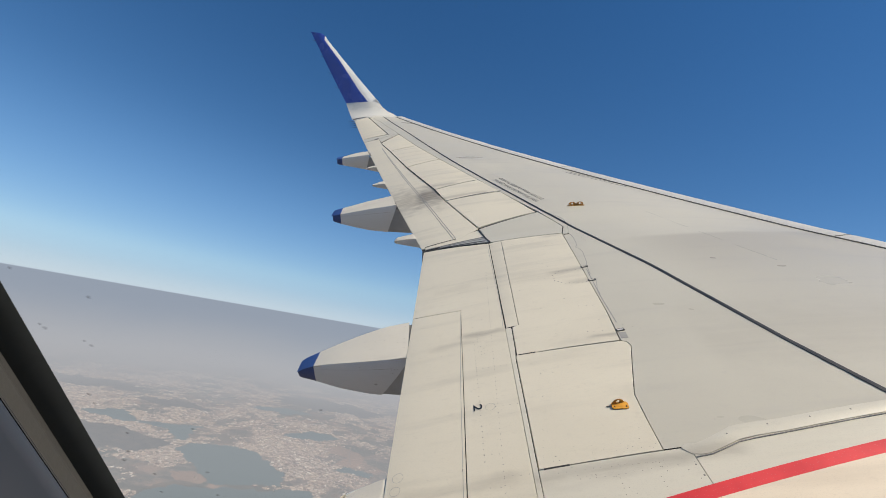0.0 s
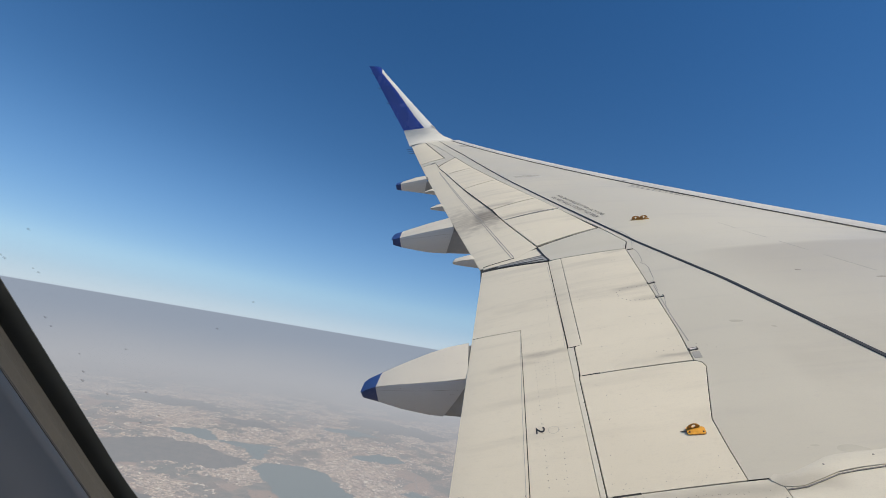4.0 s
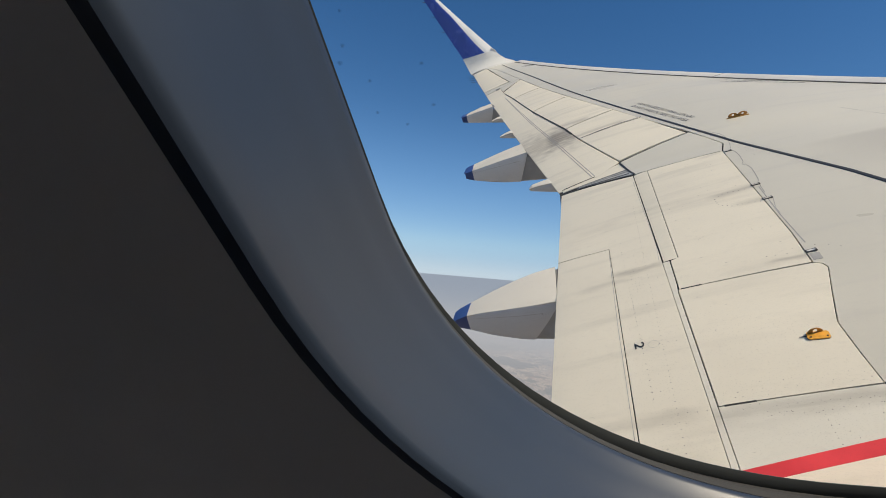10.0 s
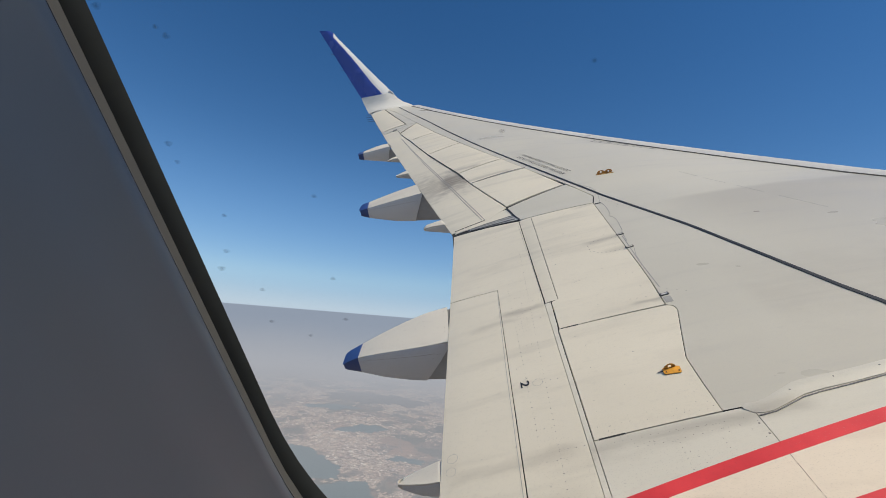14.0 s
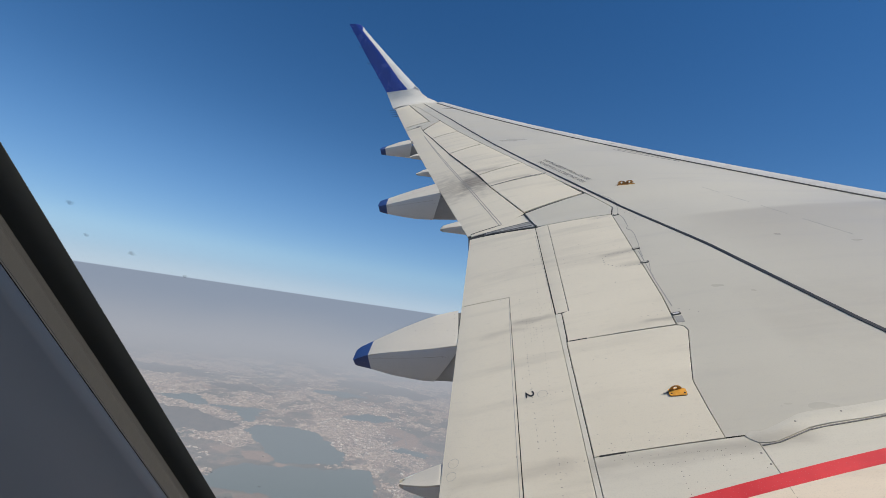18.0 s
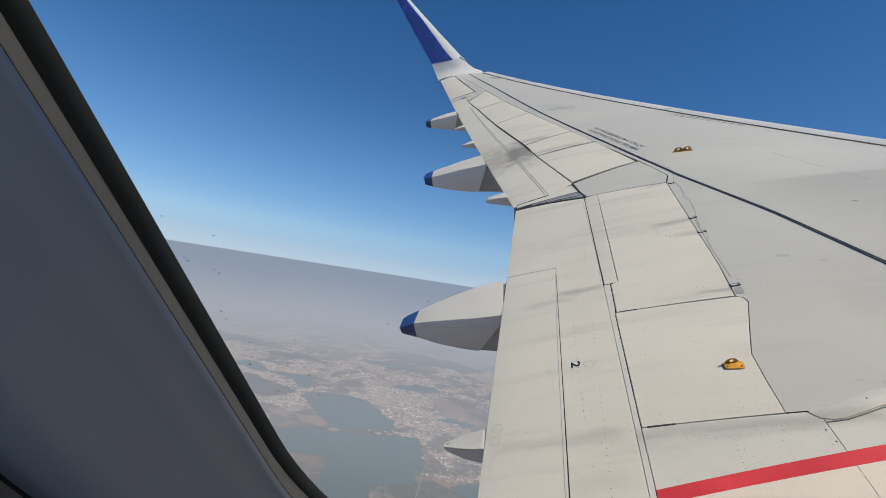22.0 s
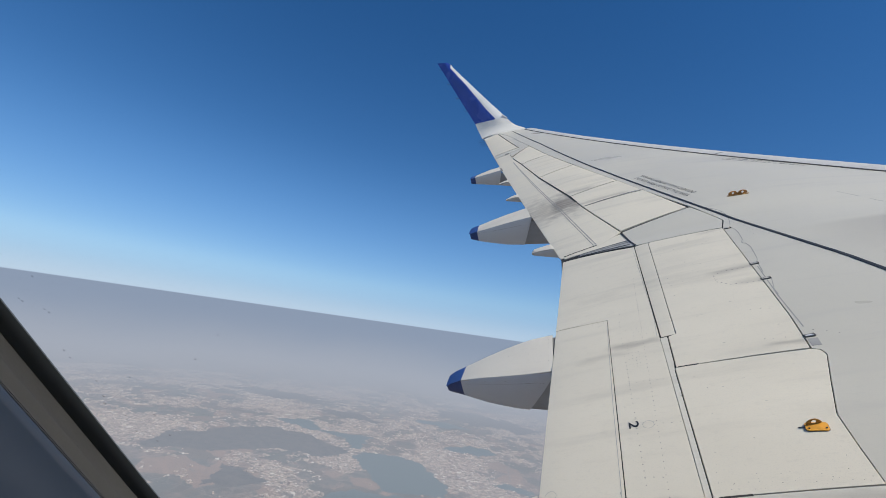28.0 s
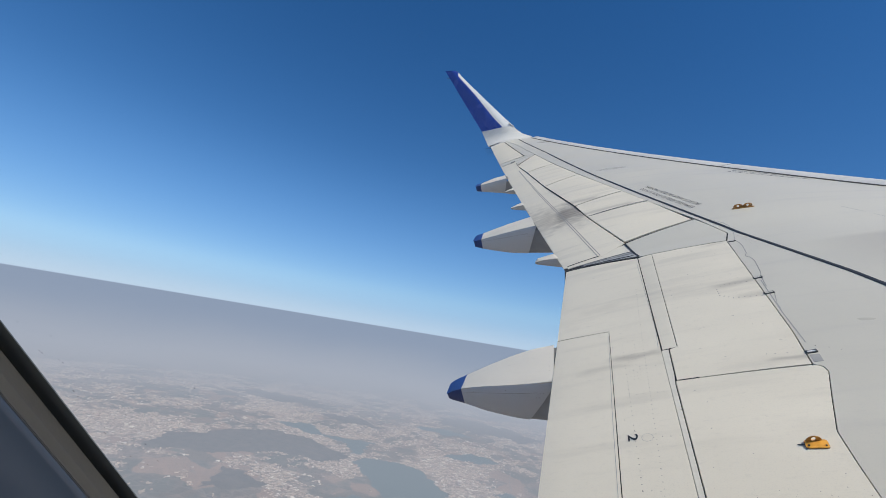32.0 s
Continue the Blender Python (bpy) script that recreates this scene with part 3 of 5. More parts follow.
def fairing(y, half, ridge, chine, keel, tip_len, cut, inner_x, label, blue=True, marks=0, skew=0.0):
    """A canoe-shaped fairing under the trailing edge: a pale lid down to the chine, a grey shell below, a tip, and a
    fixed part ahead, darkened for shade.
    ridge, chine, keel: (x, z) lines from the rear tip forwards. cut: how far the shell's end leans back towards the
    keel; skew: how much further forward the near side ends."""
    x0, x1 = min(ridge[0][0], keel[0][0]), ridge[-1][0]
    if not blue:
        x1 = inner_x
    span = (inner_x - x0) * 0.62

    def wide(x):
        return half * min(1.0, 0.22 + 0.78 * math.sin(math.pi / 2 * min(1.0, max(0.0, (x - x0) / span))))

    def shell_row(f, grow=1.0, start=tip_len, stop=None):
        row = []
        for v, side in ((0.0, -1.0), (0.06, -1.0), (0.42, -0.80), (0.80, -0.56), (0.95, -0.42), (1.0, -0.2), (1.0, 0.2), (0.80, 0.56), (0.42, 0.80), (0.06, 1.0)):
            end = (x1 if stop is None else stop) - cut * v + (skew if side < 0 else 0)
            x = x0 + start + (end - x0 - start) * f
            zc, zk = height_at(chine, x), height_at(keel, x)
            row.append(Vector((x, y + wide(x) * side * grow, zc + (zk - zc) * v)))
        return row

    def lid_row(f, start=tip_len, stop=None, drop=0.0):
        x = x0 + start + ((x1 if stop is None else stop) - x0 - start) * f
        w, zr, zc = wide(x), height_at(ridge, x), height_at(chine, x)
        lean = skew * (x - x0 - tip_len) / (x1 - x0 - tip_len)
        xc = x + lean
        zc = height_at(chine, xc)
        row = [Vector((xc, y - 1.01 * w, zc - 0.008)), Vector((xc, y - 1.005 * w, zc + 0.001))]
        for g in (0.25, 0.5, 0.75):
            row.append(Vector((x + lean * (1 - g), y + w * (-1.0 + 1.97 * g), zc + (zr - zc) * g + 0.03 * w * math.sin(math.pi * g))))
        row += [Vector((x, y + 0.97 * w, zr)), Vector((x, y + 1.0 * w, zr - 0.012)), Vector((x, y + w, min(zr - 0.02, zc)))]
        return [v - Vector((0, 0, drop)) for v in row]

    steps = [(k / 22) ** 1.1 for k in range(23)]
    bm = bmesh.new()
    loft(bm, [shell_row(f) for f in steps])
    ob = part("track_fairing", bm, paint_lit_shell, wing, label)
    bm = bmesh.new()
    loft(bm, [lid_row(f, stop=x1 - 0.018) for f in steps])
    part("fairing_lid", bm, paint_fairing, ob, "pale upper skin of the fairing")
    bm = bmesh.new()
    rows = []
    for f, grow in ((0.0, 0.90), (0.02, 0.965), (0.07, 0.99), (0.3, 1.0), (0.6, 1.0), (1.0, 1.0)):
        shell, lid = shell_row(0.0, start=tip_len * f), lid_row(0.0, start=tip_len * f)
        row = shell[:10] + lid[::-1][:7]
        mid = sum(row, Vector()) / len(row)
        rows.append([mid + (v - mid) * (grow + 0.006) for v in row])
    loft(bm, rows, closed=True, caps=True)
    part("fairing_tip", bm, paint_dimmed_blue if blue else paint_fairing, ob, "deep blue painted tip" if blue else "pale rounded tip", smooth=True)
    if blue:
        bm = bmesh.new()
        rows = []
        for f in (0, 0.5, 1):
            row = shell_row(f, 0.915, start=x1 - x0 - cut - 0.06, stop=inner_x + cut)
            rows.append([v - Vector((0, 0, 0.04 if k in (0, 1, 9) else 0)) for k, v in enumerate(row)])
        loft(bm, rows)
        part("fixed_fairing", bm, paint_shaded_inner, ob, "fixed part under the wing, painted dark for its shade", smooth=True)
        bm = bmesh.new()
        loft(bm, [lid_row(0, start=x1 - x0 - 0.06, drop=0.014), lid_row(0, start=x1 - x0 + 0.02, drop=0.014), lid_row(0, start=x1 - x0 + 0.06, drop=0.022), lid_row(0, start=x1 - x0 + 0.18, drop=0.04)])
        for v in bm.verts:
            v.co.y = y + 0.95 * (v.co.y - y)
        part("lid_joint", bm, joint_grey, ob, "dark grey joint between fairing and wing", smooth=True)
    if marks:
        bm = bmesh.new()
        rows = []
        for k in range(31):
            r = shell_row(0.02 + 0.86 * k / 30, 1.004)
            a, b = r[1].lerp(r[2], 0.425), r[1].lerp(r[2], 0.445)
            rows.append([a, b])
        loft(bm, rows)
        part("shell_seam", bm, seal_light, ob, "fine seam along the fairing shell")
        bm = bmesh.new()
        dots = [lid_row(1.0, stop=x1 - 0.045)[2].lerp(lid_row(1.0, stop=x1 - 0.045)[5], k / 6) for k in range(7)]
        dots += [lid_row(f)[3].lerp(lid_row(f)[4], g) for f, g in ((0.62, 0.2), (0.7, 0.9), (0.72, 0.1), (0.8, 0.6), (0.86, -0.4), (0.5, 0.5))]
        for v in dots:
            k = [bm.verts.new(v + Vector((0.0020 * math.cos(t * math.pi / 3), 0.0022 * math.sin(t * math.pi / 3), 0.003 + 0.0007 * math.sin(t * math.pi / 3)))) for t in range(6)]
            bm.faces.new(k)
        for f, g in ((0.30, 0.2), (0.52, 0.2), (0.88, 0.5), (0.91, 0.5), (0.94, 0.5), (0.89, 0.75), (0.92, 0.75), (0.15, 0.3)):
            r = shell_row(f, 1.006)
            v = r[1].lerp(r[2], g)
            bm.faces.new([bm.verts.new(v + Vector((0.0022 * math.cos(t * math.pi / 3), -0.001, 0.0022 * math.sin(t * math.pi / 3)))) for t in range(6)])
        part("shell_rivets", bm, rivet_grey, ob, "small dark rivets")["kind"] = "stuff"
    return ob


fairing(2.94, 0.215, [(-0.968, -1.660), (-0.945, -1.642), (-0.852, -1.606), (-0.693, -1.545), (-0.537, -1.489), (-0.377, -1.437), (-0.200, -1.396)],
        [(-0.968, -1.690), (-0.93, -1.660), (-0.84, -1.614), (-0.75, -1.583), (-0.65, -1.553), (-0.493, -1.514), (-0.259, -1.464), (-0.200, -1.452)],
        [(-0.971, -1.745), (-0.958, -1.752), (-0.865, -1.766), (-0.680, -1.808), (-0.473, -1.834), (-0.266, -1.842)], 0.125, 0.22, 0.25, "grey flap track fairing with a blue tip", marks=1, skew=0.03)
fairing(6.64, 0.235, [(-1.636, -1.292), (-1.596, -1.272), (-1.528, -1.257), (-1.154, -1.151), (-0.79, -1.058)],
        [(-1.636, -1.345), (-1.497, -1.306), (-1.06, -1.193), (-0.69, -1.115)],
        [(-1.640, -1.436), (-1.624, -1.442), (-1.516, -1.470), (-1.298, -1.511), (-1.092, -1.542), (-0.765, -1.560), (-0.406, -1.557)], 0.125, 0.16, -0.20, "grey flap track fairing with a blue tip", marks=1, skew=0.115)
fairing(10.15, 0.22, [(-2.404, -0.795), (-2.301, -0.777), (-2.002, -0.690), (-1.76, -0.648)],
        [(-2.404, -0.836), (-2.235, -0.795), (-1.68, -0.692)],
        [(-2.404, -0.936), (-2.38, -0.944), (-2.284, -0.956), (-1.802, -1.020), (-1.464, -1.068)], 0.12, 0.10, -1.20, "grey flap track fairing with a blue tip", skew=0.10)
fairing(7.7, 0.10, [(-1.239, -1.024), (-1.135, -0.982), (-1.05, -0.962), (-0.9, -0.99)], [(-1.238, -1.030), (-1.10, -0.995), (-1.03, -0.982), (-0.9, -1.0)], [(-1.237, -1.045), (-1.20, -1.057), (-0.953, -1.090)], 0.03, 0.03, -0.85, "small grey hinge fairing", False)
fairing(5.1, 0.09, [(-0.558, -1.291), (-0.531, -1.264), (-0.36, -1.228), (-0.2, -1.25)], [(-0.558, -1.296), (-0.45, -1.262), (-0.33, -1.240), (-0.2, -1.25)], [(-0.557, -1.315), (-0.533, -1.328), (-0.231, -1.365)], 0.03, 0.05, -0.10, "small grey hinge fairing", False)
fairing(8.95, 0.10, [(-1.570, -0.880), (-1.47, -0.840), (-1.40, -0.826), (-1.3, -0.85)], [(-1.568, -0.888), (-1.45, -0.856), (-1.37, -0.842), (-1.3, -0.86)], [(-1.565, -0.896), (-1.522, -0.910), (-1.257, -0.948)], 0.03, 0.03, -1.20, "small grey hinge fairing", False)
fairing(1.71, 0.06, [(-0.396, -1.614), (-0.363, -1.596), (-0.281, -1.566), (-0.200, -1.534), (-0.12, -1.56)], [(-0.392, -1.596), (-0.309, -1.570), (-0.200, -1.540), (-0.12, -1.56)],
        [(-0.392, -1.622), (-0.376, -1.634), (-0.299, -1.658), (-0.208, -1.669)], 0.02, 0.02, -0.08, "small pale root fairing", False)

# ---- cabin window ----
RAKE = 0.2832
WX, WZ, WA, WB, WR = 0.1025, 0.0585, 0.115, 0.165, 0.0694


def oval(y, grow, n=96):
    """The window's outline, grown by so many metres, on the raked plane that meets z = 0 at y."""
    a, b, r = WA + grow, WB + grow, max(0.02, WR + 0.8 * grow)
    pts, k = [], n // 4
    for q, (sx, sz) in enumerate(((1, 1), (-1, 1), (-1, -1), (1, -1))):
        for i in range(k):
            t = math.pi / 2 * (q + i / (k - 1))
            x = WX + sx * (a - r) + r * math.cos(t)
            s = WZ + sz * (b - r) + r * math.sin(t)
            z = s / math.sqrt(1 + RAKE * RAKE)
            pts.append((x, y - RAKE * z, z))
    return pts


Y1, Y2, Y3, Y4 = 0.0967, 0.0951, 0.0886, 0.0680
G2, G3, G4 = 0.0029, -0.0036, -0.0012
window = tagged(new("window_1"), "oval cabin window with a black gasket and beige frame", "window", kind="structure")
window.matrix_world = BANK
bm = bmesh.new()
loft(bm, [oval(Y1 + 0.003, 0.04), oval(Y1 + 0.0006, 0.005), oval(Y1 + 0.0001, 0.0006), oval(Y1 - 0.0002, 0.0003), oval(Y1 - 0.0007, 0.0010), oval(Y2 + 0.0002, G2 - 0.0003), oval(Y2, G2 + 0.0003)], closed=True)
part("gasket", bm, rubber, window, "black rubber window gasket", smooth=True)
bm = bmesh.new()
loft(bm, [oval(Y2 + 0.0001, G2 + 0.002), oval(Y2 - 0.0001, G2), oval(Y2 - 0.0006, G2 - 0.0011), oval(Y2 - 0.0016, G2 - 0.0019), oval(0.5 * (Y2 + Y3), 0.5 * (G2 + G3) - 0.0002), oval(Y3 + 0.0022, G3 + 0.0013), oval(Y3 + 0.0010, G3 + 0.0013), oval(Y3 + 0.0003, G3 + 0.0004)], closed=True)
part("window_frame", bm, beige, window, "inner window frame, beige darkened to near black for shade", smooth=True)
bm = bmesh.new()
loft(bm, [oval(Y3 + 0.0003, G3 + 0.0012), oval(Y3 + 0.0002, G3 + 0.0003), oval(Y3, G3 + 0.0002)], closed=True)
part("frame_groove", bm, gap_dark, window, "dark joint round the frame", smooth=True)
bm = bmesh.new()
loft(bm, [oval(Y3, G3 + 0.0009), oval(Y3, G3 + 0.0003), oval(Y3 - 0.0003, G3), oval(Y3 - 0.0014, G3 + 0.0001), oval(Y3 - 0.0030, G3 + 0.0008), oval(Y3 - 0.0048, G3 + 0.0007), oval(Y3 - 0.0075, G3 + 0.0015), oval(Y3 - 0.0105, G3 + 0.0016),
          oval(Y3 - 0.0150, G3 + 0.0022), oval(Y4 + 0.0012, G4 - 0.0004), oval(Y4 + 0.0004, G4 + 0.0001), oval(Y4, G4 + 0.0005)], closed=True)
part("window_reveal", bm, liner, window, "moulded window surround, grey darkened to near black for shade", smooth=True)
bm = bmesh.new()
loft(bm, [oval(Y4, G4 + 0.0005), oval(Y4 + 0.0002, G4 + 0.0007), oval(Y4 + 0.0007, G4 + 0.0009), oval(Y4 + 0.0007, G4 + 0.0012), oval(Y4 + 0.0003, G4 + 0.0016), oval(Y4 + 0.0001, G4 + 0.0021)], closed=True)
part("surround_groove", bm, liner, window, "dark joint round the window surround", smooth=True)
bm = bmesh.new()
loft(bm, [oval(Y4 + 0.0001, G4 + 0.0021), oval(Y4 + 0.0002, G4 + 0.0027), oval(Y4 + 0.0005, 0.006), oval(Y4 + 0.002, 0.05), oval(Y4 + 0.004, 0.20)], closed=True)
part("cabin_side_panel", bm, liner_dark, window, "dark cabin side panel", smooth=True)

# Fuselage: a tube with its row of windows, closed at both ends.
bm = bmesh.new()
hull_y, hull_z, hull_r = -1.79, -0.47, 1.975
lean = math.degrees(math.atan(RAKE))
xs = [-6.0]
for i in range(-5, 6):
    mid = WX + 0.533 * i
    xs += [mid - 0.22, mid + 0.22]
xs.append(6.0)
angles = sorted(set([lean - 9.0, lean + 9.0, 180 - lean - 9.0, 180 - lean + 9.0] + list(range(-168, 181, 12))))
angles = [a for a in angles if not (lean - 9.0 < a < lean + 9.0 or 180 - lean - 9.0 < a < 180 - lean + 9.0)]
ring = lambda x, r: [bm.verts.new((x, hull_y + r * math.cos(radians(a)), hull_z + r * math.sin(radians(a)))) for a in angles]
for r, flip in ((hull_r, 1),):
    cols = [ring(x, r) for x in xs]
    for i in range(len(xs) - 1):
        for j in range(len(angles)):
            k = (j + 1) % len(angles)
            hole = i % 2 == 1 and abs(xs[i] + 0.22 - WX) < 1.2 and (abs(angles[j] - (lean - 9.0)) < 0.01 or abs(angles[j] - (180 - lean - 9.0)) < 0.01)
            if not hole:
                bm.faces.new((cols[i][j], cols[i][k], cols[i + 1][k], cols[i + 1][j]))
    bm.faces.new(cols[0])
    bm.faces.new(cols[-1][::-1])
tagged(part("fuselage_wall", bm, paint_hull), "white painted fuselage wall with a row of window openings", "fuselage", kind="structure")
bm = bmesh.new()
loft(bm, [oval(Y1 + 0.003, 0.04), oval(Y1 + 0.012, 0.19)], closed=True)
part("window_collar", bm, paint_hull, window, "white fuselage skin round the window")
bm = bmesh.new()
for z in (-1.05,):
    vs = [bm.verts.new(p) for p in ((-6, -3.55, z), (6, -3.55, z), (6, 0.02, z), (-6, 0.02, z))]
    bm.faces.new(vs)
tagged(part("cabin_floor", bm, liner_dark), "dark cabin floor", "floor", kind="structure")

# ---- small things on the wing ----
def skin_frame(x, y, lift, heading):
    """Axes on the skin at (x, y): along the heading (degrees from the nose), across it, and off the skin."""
    e = 0.02
    nrm = Vector((-(top(x + e, y) - top(x - e, y)) / (2 * e), -(top(x, y + e) - top(x, y - e)) / (2 * e), 1)).normalized()
    d = Vector((math.cos(radians(heading)), math.sin(radians(heading)), 0))
    d = (d - d.dot(nrm) * nrm).normalized()
    m = Matrix((d, nrm.cross(d), nrm)).transposed().to_4x4()
    m.translation = on_skin(x, y, lift)
    return m


def prism(bm, outline, z0, z1, m=Matrix()):
    a = [bm.verts.new(m @ Vector((x, y, z0))) for x, y in outline]
    b = [bm.verts.new(m @ Vector((x, y, z1))) for x, y in outline]
    n = len(a)
    bm.faces.new(a[::-1])
    bm.faces.new(b)
    for i in range(n):
        bm.faces.new((a[i], a[(i + 1) % n], b[(i + 1) % n], b[i]))


def round_box(w, d, r, n=5):
    pts = []
    for sx, sy, a0 in ((1, 1, 0), (-1, 1, 90), (-1, -1, 180), (1, -1, 270)):
        for i in range(n):
            a = radians(a0 + 90 * i / (n - 1))
            pts.append((sx * (w / 2 - r) + r * math.cos(a), sy * (d / 2 - r) + r * math.sin(a)))
    return pts


def lug(bm, m, length, height, thick, holes):
    """An upright plate with one arch over each round hole, along the local x axis."""
    span = length / holes
    top_line, n = [], 10
    for h in range(holes):
        cx = -length / 2 + span * (h + 0.5)
        for i in range(n + 1):
            a = math.pi * (1 - i / n)
            top_line.append((cx, cx + span * 0.5 * math.cos(a), height * (0.14 + 0.86 * math.sin(a) ** (1.25 if holes == 1 else 0.85)), height * 0.47, min(span * 0.27, height * (0.36 if holes == 1 else 0.30)), a))
    for y0 in (-thick / 2, thick / 2):
        rows = []
        for cx, x, z, hz, r, a in top_line:
            hx, hy = cx + r * math.cos(a), hz + r * math.sin(a)
            lx, ly = cx + r * math.cos(a), hz - r * math.sin(a)
            rows.append(((x, y0, z), (hx, y0, hy), (lx, y0, ly), (x, y0, 0)))
        for p, q in zip(rows, rows[1:]):
            for i in (0, 2):
                vs = [bm.verts.new(m @ Vector(v)) for v in (p[i], p[i + 1], q[i + 1], q[i])]
                bm.faces.new(vs)
    for p, q in zip(top_line, top_line[1:]):
        for f in (lambda t: (t[1], t[2]), lambda t: (t[0] + t[4] * math.cos(t[5]), t[3] + t[4] * math.sin(t[5])), lambda t: (t[0] + t[4] * math.cos(t[5]), t[3] - t[4] * math.sin(t[5]))):
            (xa, za), (xb, zb) = f(p), f(q)
            bm.faces.new([bm.verts.new(m @ Vector(v)) for v in ((xa, -thick / 2, za), (xa, thick / 2, za), (xb, thick / 2, zb), (xb, -thick / 2, zb))])


def bolt(bm, m, x, y, z, r=0.004, h=0.002):
    prism(bm, [(x + r * math.cos(math.pi * i / 4), y + r * math.sin(math.pi * i / 4)) for i in range(8)], z, z + h, m)


# Orange rope hooks
m1 = skin_frame(0.871, 1.936, 0.001, -6)
bm = bmesh.new()
prism(bm, round_box(0.074, 0.044, 0.010), 0, 0.006, m1 @ Matrix.Translation((0, 0.001, 0)))
hook = part("escape_rope_hook", bm, paint_orange, wing, "orange anchor plate with a worn lug")
bm = bmesh.new()
prism(bm, round_box(0.077, 0.047, 0.011), 0, 0.0012, m1 @ Matrix.Translation((0, 0.001, 0)))
part("sealant_bead", bm, seal_grey, hook, "dark sealant bead")
bm = bmesh.new()
lug(bm, m1 @ Matrix.Translation((-0.006, 0.015, 0.005)) @ Matrix.Rotation(radians(11), 4, "Z") @ Matrix.Rotation(radians(4), 4, "X"), 0.056, 0.025, 0.004, 1)
part("lug", bm, orange_dark, hook, "worn brown metal lug")
bm = bmesh.new()
bolt(bm, m1, -0.026, -0.011, 0.007, 0.0035)
part("screw", bm, metal_dark, hook)
bm = bmesh.new()
bolt(bm, m1, 0.028, -0.011, 0.007, 0.0035)
part("screw", bm, metal_dark, hook)
# Dark sliver behind the plate: the lug's cast shadow built as a shape
bm = bmesh.new()
prism(bm, [(-0.034, -0.0015), (-0.062, -0.0025), (-0.062, -0.0005), (-0.034, 0.0015)], 0.003, 0.005, m1)
part("lug_shadow", bm, metal_dark, hook)
m2 = skin_frame(1.505, 5.285, 0.001, 3)
bm = bmesh.new()
prism(bm, round_box(0.196, 0.024, 0.008), 0, 0.005, m2)
hook = part("escape_rope_hook", bm, orange_dark, wing, "brown anchor strip with two eyes")
bm = bmesh.new()
lug(bm, m2 @ Matrix.Translation((0, 0.006, 0.006)), 0.170, 0.038, 0.006, 2)
part("lug", bm, plain("ochre_metal", (0.42, 0.19, 0.04), 0.5, vary=0.15, scale=40.0), hook, "ochre metal lug with two eyes")


def lettering(words, size, place, material, name, label, bold=0.0):
    """Words laid on the skin: place turns a point of the line of text into (x, y)."""
    curve = bpy.data.curves.new(name, "FONT")
    curve.offset = bold
    curve.body, curve.size, curve.align_x, curve.align_y = words, size, "CENTER", "CENTER"
    tmp = bpy.data.objects.new(name, curve)
    scene.collection.objects.link(tmp)
    bpy.context.view_layer.update()
    mesh = bpy.data.meshes.new_from_object(tmp.evaluated_get(bpy.context.evaluated_depsgraph_get()))
    bpy.data.objects.remove(tmp)
    bpy.data.curves.remove(curve)
    for v in mesh.vertices:
        x, y = place(v.co.x, v.co.y)
        v.co = on_skin(x, y, 0.0015)
    mesh.materials.clear()
    mesh.materials.append(material)
    ob = new(name, mesh)
    ob.parent = wing
    ob["label"] = label
    return ob


def set_at(cx, cy, dx, dy):
    """Text runs along (dx, dy) from the middle (cx, cy); its top lies to the left of that."""
    k = math.hypot(dx, dy)
    ux, uy = dx / k, dy / k
    return lambda a, b: (cx + a * ux - b * uy, cy + a * uy + b * ux)


letter_ink = plain("stencil_ink", (0.07, 0.07, 0.075), 0.6, vary=0.2, scale=60.0)
lettering("2", 0.062, lambda a, b: (0.221 + 0.98 * b, 2.096 - 1.62 * a), paint_black, "number_two", "black painted numeral two", 0.0007)
lettering("DO NOT WALK OUTSIDE THIS AREA", 0.078, set_at(0.905, 6.155, 0.39, -1.18), letter_ink, "walk_warning", "small dark stencilled walking warning")
lettering("DO NOT WALK OUTSIDE THIS AREA", 0.078, set_at(0.985, 6.235, -0.39, 1.18), letter_ink, "walk_warning", "small dark stencilled walking warning")
rng = random.Random(3)
for row, (cx, cy) in enumerate(((2.19, 6.93), (2.26, 6.99))):
    bm = bmesh.new()
    put = set_at(cx, cy, 0.62, -0.92)
    a = -0.56
    while a < 0.56:
        w = rng.uniform(0.035, 0.10)
        pts = [put(a + sx * w / 2 + w / 2, sy * 0.011) for sx, sy in ((-1, -1), (1, -1), (1, 1), (-1, 1))]
        bm.faces.new([bm.verts.new(on_skin(x, y, 0.0015)) for x, y in pts])
        a += w + 0.022
    part("faint_stencil", bm, letter_ink, wing, "small dark unreadable stencil bars")

# Red arrow on the walkway paint
bm = bmesh.new()
arrow = [(0.985, 1.252), (0.862, 1.10), (1.0, 0.99), (1.0, 1.06), (1.9, 1.21), (1.9, 1.355), (1.0, 1.207)]
bm.faces.new([bm.verts.new(on_skin(x, y, 0.006)) for x, y in arrow])
bmesh.ops.triangulate(bm, faces=bm.faces)
bmesh.ops.subdivide_edges(bm, edges=bm.edges, cuts=5, use_grid_fill=True)
for v in bm.verts:
    v.co = on_skin(v.co.x, v.co.y, 0.0015)
part("red_arrow", bm, paint_red, wing, "red painted arrow")

